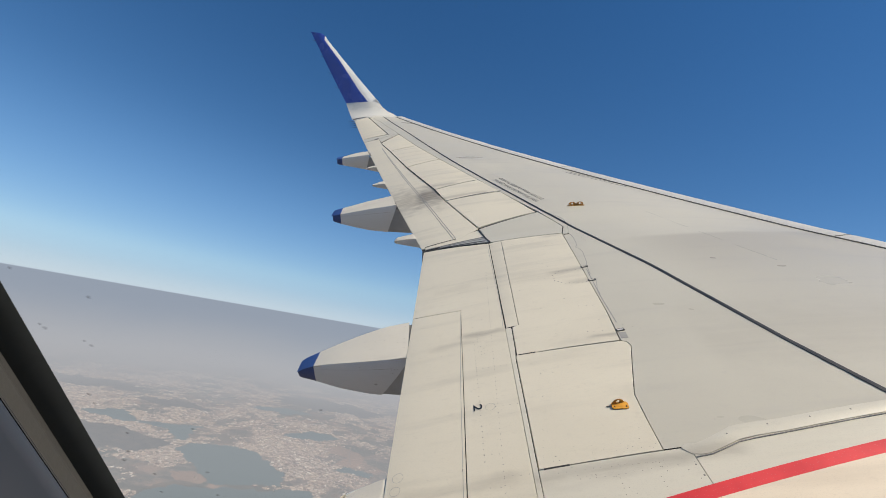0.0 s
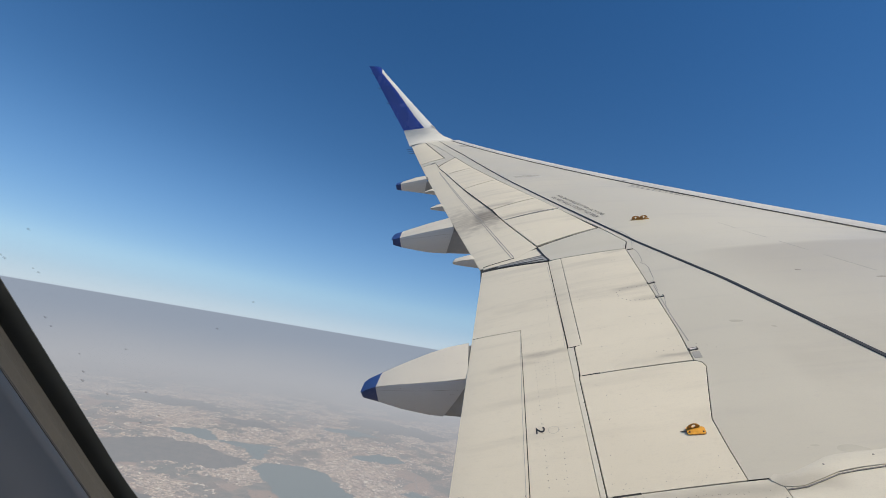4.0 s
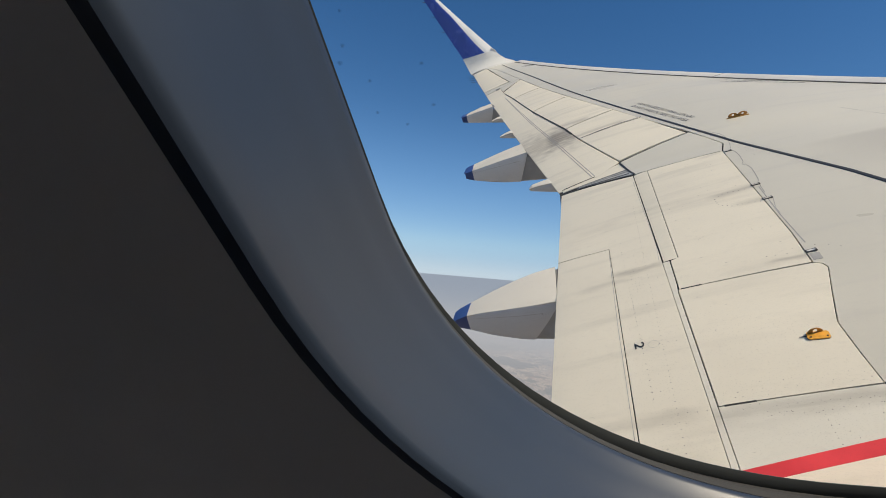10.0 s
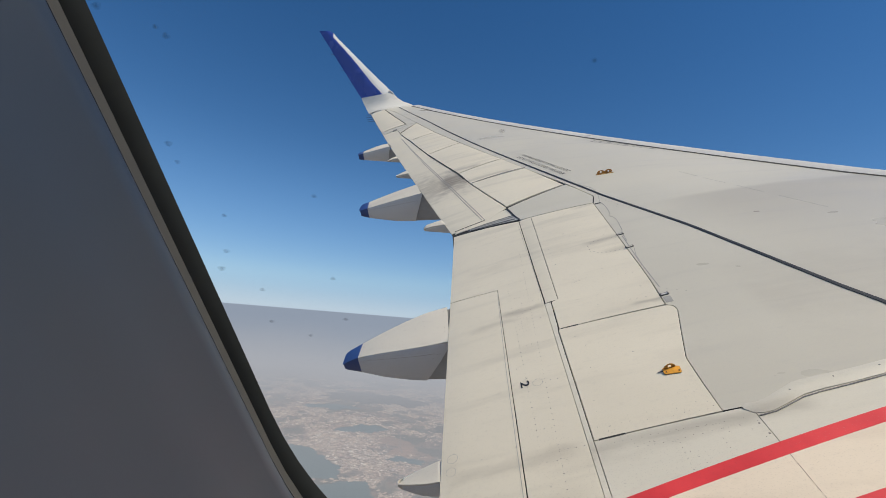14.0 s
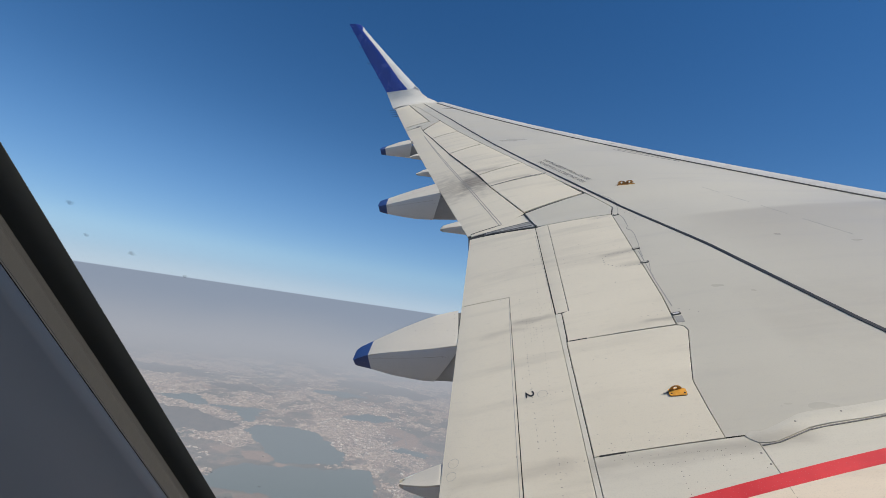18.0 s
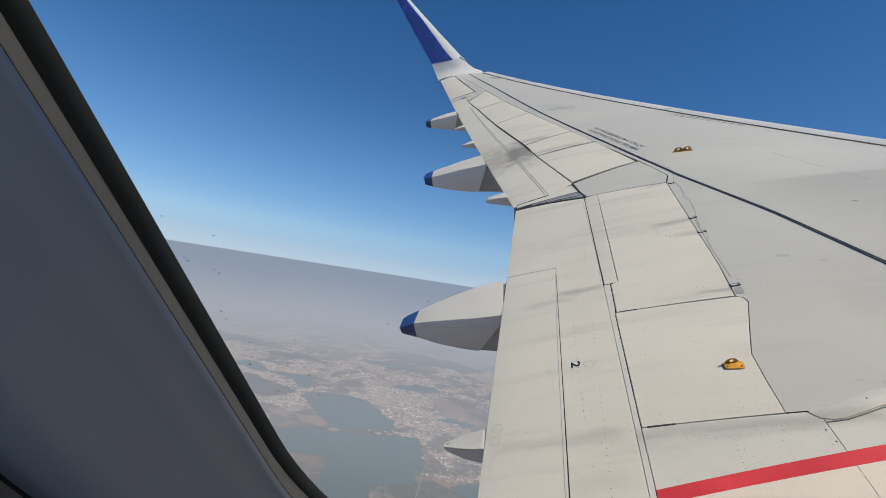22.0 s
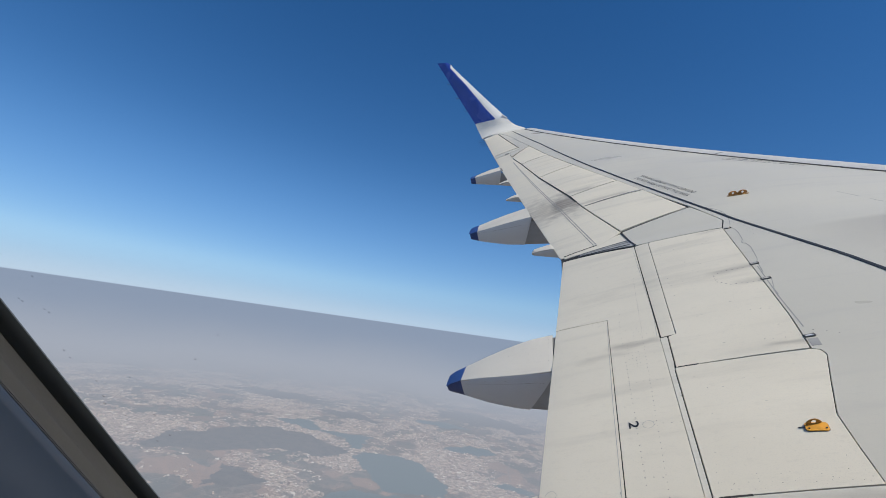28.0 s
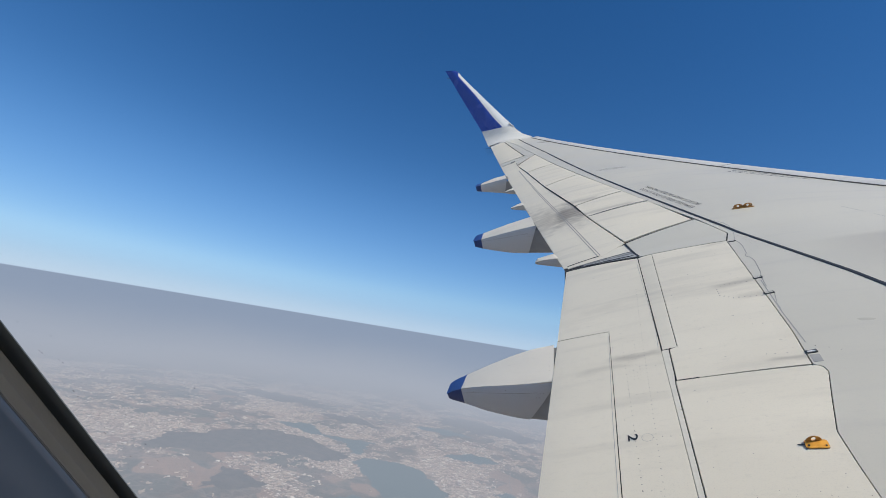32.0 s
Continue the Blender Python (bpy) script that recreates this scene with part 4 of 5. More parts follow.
# Raised fillet along the root
bm = bmesh.new()
inner = along([(1.016, 1.650), (1.022, 1.668), (1.040, 1.668), (1.066, 1.660), (1.122, 1.675), (1.19, 1.703), (1.25, 1.729), (1.32, 1.734), (1.44, 1.738), (2.0, 1.80), (3.2, 1.97), (4.9, 2.22)], 110)
outer = along([(1.020, 1.640), (1.032, 1.628), (1.047, 1.607), (1.10, 1.603), (1.17, 1.626), (1.25, 1.655), (1.32, 1.664), (1.44, 1.672), (2.0, 1.74), (3.2, 1.91), (4.9, 2.16)], 110)
rows = []
for i, (p, q) in enumerate(zip(inner, outer)):
    rise = 0.006 * min(1, i / 6)
    rows.append([on_skin(p.x, p.y, -0.004), on_skin(p.x, p.y, 0.002 + rise * 0.5), on_skin(*p.lerp(q, 0.25).xy, 0.004 + rise), on_skin(*p.lerp(q, 0.65).xy, 0.004 + rise), on_skin(q.x, q.y, 0.002 + rise * 0.5), on_skin(q.x, q.y, -0.004)])
loft(bm, rows)
fillet = part("root_fillet", bm, paint_root, wing, "pale raised sealing lip at the wing root")
for i in range(6, 110, 5):
    p = inner[i].lerp(outer[i], 0.4)
    bm = bmesh.new()
    bolt(bm, skin_frame(p.x, p.y, 0.0095, 0), 0, 0, 0, 0.0035, 0.0015)
    part("screw", bm, rivet_grey, fillet)
tape("fillet_joint", [(1.05, 1.594), (1.10, 1.595), (1.17, 1.618), (1.25, 1.647), (1.44, 1.664), (2.0, 1.732), (3.2, 1.90), (4.9, 2.15)], 0.004, seal_grey, wing, n=60)

# Actuator brackets at the spoiler's front edge
for x, y, length in ((1.185, 4.374, 0.050), (1.134, 3.545, 0.056), (1.122, 3.288, 0.058), (1.083, 2.568, 0.050)):
    mb = skin_frame(x, y, 0.0015, 3)
    bm = bmesh.new()
    prism(bm, round_box(length, 0.024, 0.006), 0, 0.004, mb)
    br = part("spoiler_bracket", bm, metal_dark, wing, "small dark looped hinge bracket")
    bm = bmesh.new()
    prism(bm, round_box(length - 0.014, 0.011, 0.004), 0.004, 0.0052, mb)
    part("bracket_cover", bm, paint_skin if y > 3 else paint_white, br, "pale cover inside the bracket")
    bm = bmesh.new()
    prism(bm, [(length / 2 - 0.008, -0.010), (length / 2 - 0.002, -0.010), (length / 2 - 0.002, 0.010), (length / 2 - 0.008, 0.010)], 0.004, 0.008, mb)
    part("hinge_pin", bm, rivet_grey, br)
panel("bracket_plate", [(1.062, 2.482), (1.066, 2.545)], [(1.100, 2.480), (1.106, 2.545)], joint_faint, wing, lift=0.0012, thick=0.003, nu=2, nv=2, label="grey plate beside the bracket")
for line in ([(1.145, 5.099), (1.246, 4.891), (1.262, 4.80), (1.263, 4.683), (1.245, 4.56), (1.22, 4.439), (1.205, 4.40)], [(1.211, 4.391), (1.224, 4.30), (1.222, 4.216), (1.204, 4.052), (1.176, 3.986), (1.203, 3.944), (1.206, 3.86), (1.194, 3.765), (1.176, 3.624), (1.150, 3.555)],
             [(1.155, 3.535), (1.14, 3.395)], [(1.150, 3.28), (1.116, 3.13), (1.113, 3.059)]):
    tape("access_joint", line, 0.0036, joint_faint, wing, lift=0.0012, n=30)
tape("gap_wear", [(1.140, 3.50), (1.105, 3.02), (1.092, 2.66)], 0.006, joint_faint, wing, lift=0.0006, n=20, label="worn grey edge beside the spoiler")


def ring_mark(x, y, r):
    bm = bmesh.new()
    mk = skin_frame(x, y, 0.003, 0)
    a = [bm.verts.new(mk @ Vector((r * math.cos(t * math.pi / 12), r * math.sin(t * math.pi / 12), 0))) for t in range(24)]
    b = [bm.verts.new(mk @ Vector(((r - 0.0014) * math.cos(t * math.pi / 12), (r - 0.0014) * math.sin(t * math.pi / 12), 0))) for t in range(24)]
    for i in range(24):
        bm.faces.new((a[i], a[(i + 1) % 24], b[(i + 1) % 24], b[i]))
    part("access_cap", bm, seal_light, wing, "round access cap outline")


for x, y, r in ((0.285, 2.082, 0.026), (-0.145, 1.745, 0.026), (-0.150, 1.675, 0.024)):
    ring_mark(x, y, r)


def rivet_row(bm, a, b, gap, r=0.0042, slip=0.0, keep=1.0):
    a, b = Vector((*a, 0)), Vector((*b, 0))
    n = max(1, round((b - a).length / gap))
    for i in range(n + 1):
        if rng.random() > keep:
            continue
        p = a.lerp(b, i / n) + Vector((rng.uniform(-slip, slip), rng.uniform(-slip, slip), 0))
        mk = skin_frame(p.x, p.y, 0.0, 0)
        rr = 0.87 * r * rng.uniform(0.75, 1.1)
        vs = [bm.verts.new(mk @ Vector((rr * math.cos(math.pi * t / 3), rr * math.sin(math.pi * t / 3), 0.0009))) for t in range(6)]
        bm.faces.new(vs)


bm = bmesh.new()
rivet_row(bm, (0.378, 3.75), (0.350, 2.96), 0.030, 0.0028, keep=0.9)
rivet_row(bm, (0.350, 2.96), (0.300, 1.35), 0.036, 0.0028)
rivet_row(bm, (0.300, 1.35), (0.280, 0.4), 0.036, 0.0028)
rivet_row(bm, (0.232, 2.62), (0.236, 1.74), 0.036, 0.0032, keep=0.85)
rivet_row(bm, (0.228, 3.1), (0.232, 2.62), 0.03, 0.0026, keep=0.6)
for y, x0, x1 in ((2.98, 0.26, 0.42), (2.93, 0.30, 0.42), (2.89, 0.30, 0.41), (2.42, 0.235, 0.40), (2.08, 0.31, 0.42), (1.78, 0.236, 0.30), (1.645, 0.31, 0.41), (1.60, 0.25, 0.33)):
    rivet_row(bm, (x0, y), (x1, y - 0.01), 0.034, 0.0026, 0.002)
for i in range(4):
    rivet_row(bm, (0.255 + 0.018 * i, 2.82), (0.252 + 0.018 * i, 2.56), 0.03, 0.0026, 0.001, 0.75)
rivet_row(bm, (-0.05, 3.178), (0.13, 3.148), 0.04, 0.0032)
part("flap_rivets", bm, rivet_grey, wing, "rows of small dark rivets")["kind"] = "stuff"
bm = bmesh.new()
for a, b in (((1.06, 3.515), (0.93, 3.525)), ((0.93, 3.525), (0.872, 3.47)), ((0.872, 3.47), (0.868, 3.37)), ((0.868, 3.37), (0.93, 3.30)), ((0.93, 3.30), (1.08, 3.27))):
    rivet_row(bm, a, b, 0.033, 0.0052)
for a, b in (((0.90, 2.60), (1.03, 2.58)), ((0.60, 3.6), (0.60, 3.3)), ((1.02, 4.36), (1.12, 4.33)), ((1.26, 4.5), (1.32, 4.0)), ((1.29, 4.45), (1.34, 4.1)), ((1.12, 2.62), (1.20, 2.56))):
    rivet_row(bm, a, b, 0.045, 0.0038, 0.004, 0.8)
part("spoiler_rivets", bm, rivet_grey, wing, "rows of small dark rivets")["kind"] = "stuff"
bm = bmesh.new()
for a, b in (((0.52, 1.615), (1.0, 1.600)), ((0.56, 1.595), (0.66, 1.585)), ((0.74, 1.565), (1.03, 1.575)), ((0.735, 1.56), (0.795, 1.445)), ((0.90, 1.60), (0.92, 1.55)), ((1.0, 1.54), (1.02, 1.50)), ((0.6, 1.57), (0.72, 1.56))):
    rivet_row(bm, a, b, 0.034, 0.0021, 0.004, 0.85)
for a, b in (((0.743, 1.55), (0.739, 1.425)), ((0.888, 1.529), (0.892, 1.485)), ((0.624, 1.582), (0.664, 1.579)), ((0.757, 1.610), (0.908, 1.595)), ((0.496, 1.644), (0.579, 1.633))):
    rivet_row(bm, a, b, 0.024, 0.0022, 0.002)
for a in ((1.032, 1.562), (1.038, 1.510)):
    rivet_row(bm, a, a, 0.1, 0.0045)
for _ in range(40):
    x, y = rng.uniform(0.48, 0.93), 1.66 + abs(rng.gauss(0, 0.06))
    rivet_row(bm, (x, y), (x, y), 0.1, rng.uniform(0.0009, 0.0022))
part("root_rivets", bm, rivet_grey, wing, "scattered rivets and specks")["kind"] = "stuff"


# Scuffs: short dark scratches in the paint
bm = bmesh.new()
for _ in range(60):
    if rng.random() < 0.7:
        x, y = rng.uniform(0.62, 1.10), rng.uniform(2.55, 4.35)
    elif rng.random() < 0.6:
        x, y = rng.uniform(-0.15, 0.40), rng.uniform(1.2, 4.4)
    else:
        x, y = rng.uniform(0.5, 0.92), rng.uniform(1.68, 2.4)
    mk = skin_frame(x, y, 0.0008, rng.gauss(0, 35))
    l, w = rng.uniform(0.002, 0.009), rng.uniform(0.0008, 0.0018)
    vs = [bm.verts.new(mk @ Vector(p)) for p in ((-l, 0, 0), (-l * 0.2, -w, 0), (l, -w * 0.3, 0), (l * 0.4, w, 0), (-l * 0.5, w * 0.7, 0))]
    bm.faces.new(vs)
part("paint_scuffs", bm, scuff_grey, wing, "short dark scratches in the paint")["kind"] = "stuff"

# Static wicks
def wick(a, b, parent):
    bm = bmesh.new()
    a, b = Vector(a), Vector(b)
    d = (b - a).normalized()
    u = d.orthogonal().normalized()
    w = d.cross(u)
    loft(bm, [[p + (u * math.cos(t * math.pi / 3) + w * math.sin(t * math.pi / 3)) * r for t in range(6)] for p, r in ((a, 0.007), (a.lerp(b, 0.3), 0.006), (b, 0.003))], closed=True, caps=True)
    part("static_wick", bm, metal_dark, parent, "thin dark static wick")


for y in (13.55, 13.9, 14.25, 14.55):
    wick((x_rear(y) + 0.02, y, z_rear(y) - 0.004), (x_rear(y) - 0.20, y, z_rear(y) + 0.01), wing)
for z, x in ((0.95, -3.59), (1.40, -3.85), (1.90, -4.13), (2.4, -4.41)):
    y = 15.31 + 0.32 * (z - 0.507)
    wick((x + 0.01, y, z), (x - 0.11, y - 0.01, z + 0.02), winglet)

# Pane with dust
glass = bpy.data.materials.new("window_glass")
glass.use_nodes = True
m = glass
m.node_tree.nodes.remove(m.node_tree.nodes["Principled BSDF"])
clear = m.node_tree.nodes.new("ShaderNodeBsdfTransparent")
clear.inputs["Color"].default_value = (0.97, 0.98, 0.98, 1)
gloss = m.node_tree.nodes.new("ShaderNodeBsdfGlossy")
gloss.inputs["Roughness"].default_value = 0.03
mix = m.node_tree.nodes.new("ShaderNodeMixShader")
mix.inputs[0].default_value = 0.004
link(m, clear.outputs[0], mix.inputs[1])
link(m, gloss.outputs[0], mix.inputs[2])
link(m, mix.outputs[0], m.node_tree.nodes["Material Output"].inputs["Surface"])
bm = bmesh.new()
bm.faces.new([bm.verts.new(p) for p in oval(Y1 + 0.0029, 0.035)])
pane = part("pane", bm, glass, window, "clear acrylic window pane with dust specks")
pane.visible_shadow = False
dust_mat = bpy.data.materials.new("pane_dust")
dust_mat.use_nodes = True
m = dust_mat
soft = m.node_tree.nodes["Principled BSDF"]
soft.inputs["Base Color"].default_value = (0.08, 0.10, 0.12, 1)
soft.inputs["Roughness"].default_value = 0.9
soft.inputs["Alpha"].default_value = 0.11
bm = bmesh.new()
for x, z, size in ((-0.0081, 0.0066, 0.8), (-0.0142, 0.0025, 0.9), (-0.0102, 0.0004, 0.8), (0.0130, -0.0079, 0.7), (0.0195, -0.0035, 0.6), (-0.0132, -0.0084, 0.7), (-0.0111, -0.0133, 0.7), (-0.0028, -0.0121, 0.7), (-0.0128, 0.0509, 1.0), (-0.0093, 0.0456, 1.0), (-0.0049, 0.0430, 0.7), (-0.0130, 0.0476, 0.8), (-0.0144, 0.0096, 0.7), (-0.0145, 0.0030, 0.7), (-0.0107, 0.0010, 0.6), (-0.0133, -0.0069, 0.9), (-0.0122, -0.0168, 0.9), (-0.0133, -0.0186, 1.1), (-0.0102, -0.0212, 0.8), (-0.0031, -0.0204, 0.8), (-0.0105, -0.0251, 0.8), (-0.0029, -0.0253, 0.8), (-0.0070, -0.0272, 0.7)):
    for layer, (grow, k) in enumerate(((1.0, 1.2), (0.72, 1.0), (0.45, 0.9))):
        r = 0.00032 * size * grow
        ring = []
        for t in range(14):
            a = t * math.pi / 7
            dx, dz = r * k * math.cos(a) * (1 + 0.2 * math.sin(3 * a + x * 900)), r / k * math.sin(a)
            ring.append(bm.verts.new((x + dx, Y1 + 0.0026 - 0.00003 * layer - RAKE * (z + dz), z + dz)))
        bm.faces.new(ring)
part("pane_dust", bm, dust_mat, window, "small blurred dust specks")


# ---- land ----
GROUND = -600.0
LAND = Matrix.Scale(0.72, 4)
# Haze strengths and colours, painted into the glowing shell
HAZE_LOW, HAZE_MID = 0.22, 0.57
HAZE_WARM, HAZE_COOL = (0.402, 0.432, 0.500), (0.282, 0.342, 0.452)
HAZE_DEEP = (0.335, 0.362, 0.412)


def fractal(x, y, scale, seed, detail=6, rough=0.8):
    return noise.fractal(Vector((x * scale, y * scale, seed)), rough, 2.1, detail)


def rough_line(outline, amount, seed, steps=26):
    """A closed outline with each side cut up and worn by noise."""
    pts = []
    for (xa, ya), (xb, yb) in zip(outline, outline[1:] + outline[:1]):
        for k in range(steps):
            x, y = xa + (xb - xa) * k / steps, ya + (yb - ya) * k / steps
            pts.append((x + amount * (fractal(x, y, 0.011, seed) + 0.2 * fractal(x, y, 0.045, seed)), y + amount * (fractal(x, y, 0.011, seed + 4.7) + 0.2 * fractal(x, y, 0.045, seed + 2.1))))
    return pts


def inside(x, y, outline):
    hit = False
    for (xa, ya), (xb, yb) in zip(outline, outline[1:] + outline[:1]):
        if (ya > y) != (yb > y) and x < (xb - xa) * (y - ya) / (yb - ya) + xa:
            hit = not hit
    return hit


class Area:
    """A patch of land with its bounds, for quick tests."""

    def __init__(self, outline, amount, seed):
        self.line = rough_line(outline, amount, seed)
        xs, ys = [p[0] for p in self.line], [p[1] for p in self.line]
        self.box = (min(xs), max(xs), min(ys), max(ys))

    def holds(self, x, y):
        x0, x1, y0, y1 = self.box
        return x0 < x < x1 and y0 < y < y1 and inside(x, y, self.line)


LAKES = [Area(line, amount, 3.0 + 2.3 * i) for i, (line, amount) in enumerate((
    ([(-752, 1484), (-682, 1640), (-567, 1660), (-364, 1740), (-262, 1776), (-222, 1698), (-190, 1378), (-297, 1302), (-280, 1184), (-260, 1000), (-400, 1000), (-420, 1125), (-466, 1360), (-478, 1427), (-577, 1432), (-704, 1401)], 26),
    ([(-849, 1990), (-822, 2128), (-674, 2150), (-540, 2091), (-405, 1892), (-367, 1778), (-470, 1735), (-548, 1690), (-576, 1704), (-678, 1810)], 30),
    ([(-1507, 2325), (-1336, 2483), (-1179, 2314), (-927, 2374), (-860, 2120), (-906, 2110), (-1000, 2262), (-1117, 2246), (-1311, 2303)], 34),
    ([(-565, 2462), (-439, 2660), (-281, 2578), (-356, 2443)], 40),
    ([(-91, 1417), (-17, 1487), (40, 1440), (-1, 1343)], 16),
    ([(-230, 2040), (-170, 2100), (-60, 2080), (-60, 2010)], 24),
    ([(120, 2400), (330, 2560), (520, 2480), (330, 2330)], 40),
    ([(-900, 3000), (-700, 3140), (-500, 3060), (-700, 2960)], 40)))]
WOODS = [Area(line, amount, 31.0 + 2.3 * i) for i, (line, amount) in enumerate((
    ([(-1640, 1760), (-1543, 1888), (-1503, 2017), (-1362, 2177), (-1190, 2185), (-1090, 2135), (-880, 2055), (-880, 1960), (-946, 1890), (-1125, 1874), (-1336, 1671), (-1560, 1560)], 34),
    ([(-900, 3380), (-734, 3640), (-300, 3640), (-100, 3420), (-169, 3260), (-500, 3200)], 90),
    ([(-2300, 2900), (-1900, 3140), (-1500, 3060), (-1700, 2860)], 90),
    ([(-1180, 1560), (-1060, 1600), (-960, 1490), (-1000, 1380), (-1130, 1420)], 40),
    ([(-700, 1330), (-560, 1360), (-520, 1240), (-640, 1180)], 30),
    ([(-60, 2600), (160, 2900), (420, 2820), (200, 2560)], 70),
    ([(-1500, 2750), (-1240, 2860), (-1000, 2760), (-1250, 2660)], 60),
    ([(-840, 1150), (-700, 1180), (-660, 1040), (-800, 960)], 40),
    ([(-130, 1180), (20, 1260), (120, 1180), (-20, 1080)], 40),
    ([(60, 1700), (220, 1820), (330, 1700), (160, 1600)], 40)))]


# Town centres, and open country where the last number is negative: x, y, size, density
TOWNS = [(-927, 1554, 130, 0.5), (-1152, 1738, 120, 0.5), (-777, 1525, 80, 0.4), (-815, 1403, 90, 0.3), (-824, 1831, 75, 0.6), (-770, 1900, 70, 0.4), (-367, 2207, 150, 0.5), (-475, 2244, 110, 0.4), (-271, 1979, 140, 0.5),
         (-290, 1790, 50, 0.6), (-60, 1640, 170, 0.6), (-40, 1389, 130, 0.6), (-215, 1215, 70, 0.6), (-530, 1180, 65, 0.45), (-1177, 2220, 80, 0.5), (-631, 1786, 120, -0.6), (-540, 1335, 110, -0.7), (-1064, 1440, 110, -0.3)]


def built(x, y):
    """How densely the land is built over, 0 to 1."""
    d = math.hypot(x, y)
    v = 0.10 + 0.62 * fractal(x, y, 0.0026, 3.1, 7) + 0.30 * fractal(x, y, 0.011, 9.4, 4)
    v += 0.25 * min(1.0, max(0.0, (d - 1750) / 700))
    v -= 0.25 * min(1.0, max(0.0, (1950 - d) / 250))
    for tx, ty, size, dense in TOWNS:
        v += dense * math.exp(-((x - tx) ** 2 + (y - ty) ** 2) / size ** 2)
    return min(1.0, max(0.0, v * 1.35))


ground_mat = bpy.data.materials.new("hazy_farmland")
ground_mat.use_nodes = True
m = ground_mat
b = m.node_tree.nodes["Principled BSDF"]
b.inputs["Roughness"].default_value = 0.95
mask = m.node_tree.nodes.new("ShaderNodeAttribute")
mask.attribute_name = "built_over"
warp = node(m, "ShaderNodeTexNoise", Scale=0.012, Detail=4.0)
link(m, coords(m), warp.inputs["Vector"])
bent = m.node_tree.nodes.new("ShaderNodeVectorMath")
bent.operation = "MULTIPLY_ADD"
link(m, warp.outputs["Color"], bent.inputs[0])
bent.inputs[1].default_value = (60, 60, 0)
link(m, coords(m), bent.inputs[2])


def cells(scale, feature="F1"):
    n = node(m, "ShaderNodeTexVoronoi", Scale=scale, Randomness=1.0)
    n.feature = feature
    link(m, bent.outputs[0], n.inputs["Vector"])
    return n


plots = cells(0.017)
tint = m.node_tree.nodes.new("ShaderNodeSeparateColor")
link(m, plots.outputs["Color"], tint.inputs[0])
big = noise_of(m, 0.0016, detail=5.0)
mid = noise_of(m, 0.007, detail=6.0)
small = noise_of(m, 0.045, detail=5.0)
tiny = noise_of(m, 0.22, detail=3.0)
fields = blend(m, tint.outputs[0], (0.062, 0.056, 0.040), (0.180, 0.118, 0.080))
fields = blend(m, shade(m, tint.outputs[1], 0.6, 0.9), fields, (0.080, 0.092, 0.060))
fields = blend(m, shade(m, tint.outputs[2], 0.86, 0.95), fields, (0.33, 0.215, 0.15))
scrub = blend(m, small, (0.040, 0.050, 0.042), (0.115, 0.112, 0.085))
open_land = blend(m, shade(m, mid, 0.40, 0.56), scrub, fields)
earth = blend(m, shade(m, small, 0.4, 0.7), (0.135, 0.100, 0.078), (0.27, 0.195, 0.145))
open_land = blend(m, math_node(m, "MULTIPLY", shade(m, big, 0.47, 0.62), shade(m, small, 0.40, 0.58)), open_land, earth)
open_land = blend(m, math_node(m, "MULTIPLY", shade(m, tiny, 0.52, 0.66), 0.40), open_land, (0.050, 0.056, 0.042))
lane = cells(0.017, "DISTANCE_TO_EDGE")
open_land = blend(m, math_node(m, "MULTIPLY", shade(m, lane.outputs["Distance"], 0.05, 0.015), 0.45), open_land, (0.24, 0.20, 0.165))
blocks = cells(0.055)
estate = cells(0.0065)
estate_tint = m.node_tree.nodes.new("ShaderNodeSeparateColor")
link(m, estate.outputs["Color"], estate_tint.inputs[0])
open_land = blend(m, math_node(m, "MULTIPLY", shade(m, estate_tint.outputs[0], 0.70, 0.80), 0.75), open_land, blend(m, small, (0.23, 0.135, 0.088), (0.36, 0.225, 0.15)))
open_land = blend(m, math_node(m, "MULTIPLY", shade(m, estate_tint.outputs[1], 0.70, 0.80), 0.7), open_land, blend(m, small, (0.030, 0.038, 0.028), (0.075, 0.080, 0.055)))
tone = m.node_tree.nodes.new("ShaderNodeSeparateColor")
link(m, blocks.outputs["Color"], tone.inputs[0])
roofs = blend(m, tone.outputs[0], (0.13, 0.100, 0.078), (0.30, 0.218, 0.160))
roofs = blend(m, shade(m, tone.outputs[1], 0.80, 0.92), roofs, (0.060, 0.068, 0.050))
roofs = blend(m, shade(m, tone.outputs[2], 0.84, 0.94), roofs, (0.46, 0.36, 0.27))
roofs = blend(m, math_node(m, "MULTIPLY", shade(m, tiny, 0.40, 0.62), 0.5), roofs, (0.110, 0.090, 0.072))
cover = math_node(m, "ADD", mask.outputs["Fac"], math_node(m, "MULTIPLY", math_node(m, "SUBTRACT", small, 0.5), 0.9))
roofs = blend(m, math_node(m, "MULTIPLY", shade(m, mid, 0.50, 0.66), 0.55), roofs, (0.33, 0.235, 0.170))
roofs = blend(m, math_node(m, "MULTIPLY", shade(m, mid, 0.46, 0.34), 0.65), roofs, (0.085, 0.082, 0.066))
land = blend(m, math_node(m, "MULTIPLY", shade(m, cover, 0.30, 0.52), 0.92), open_land, roofs)
link(m, land, b.inputs["Base Color"])

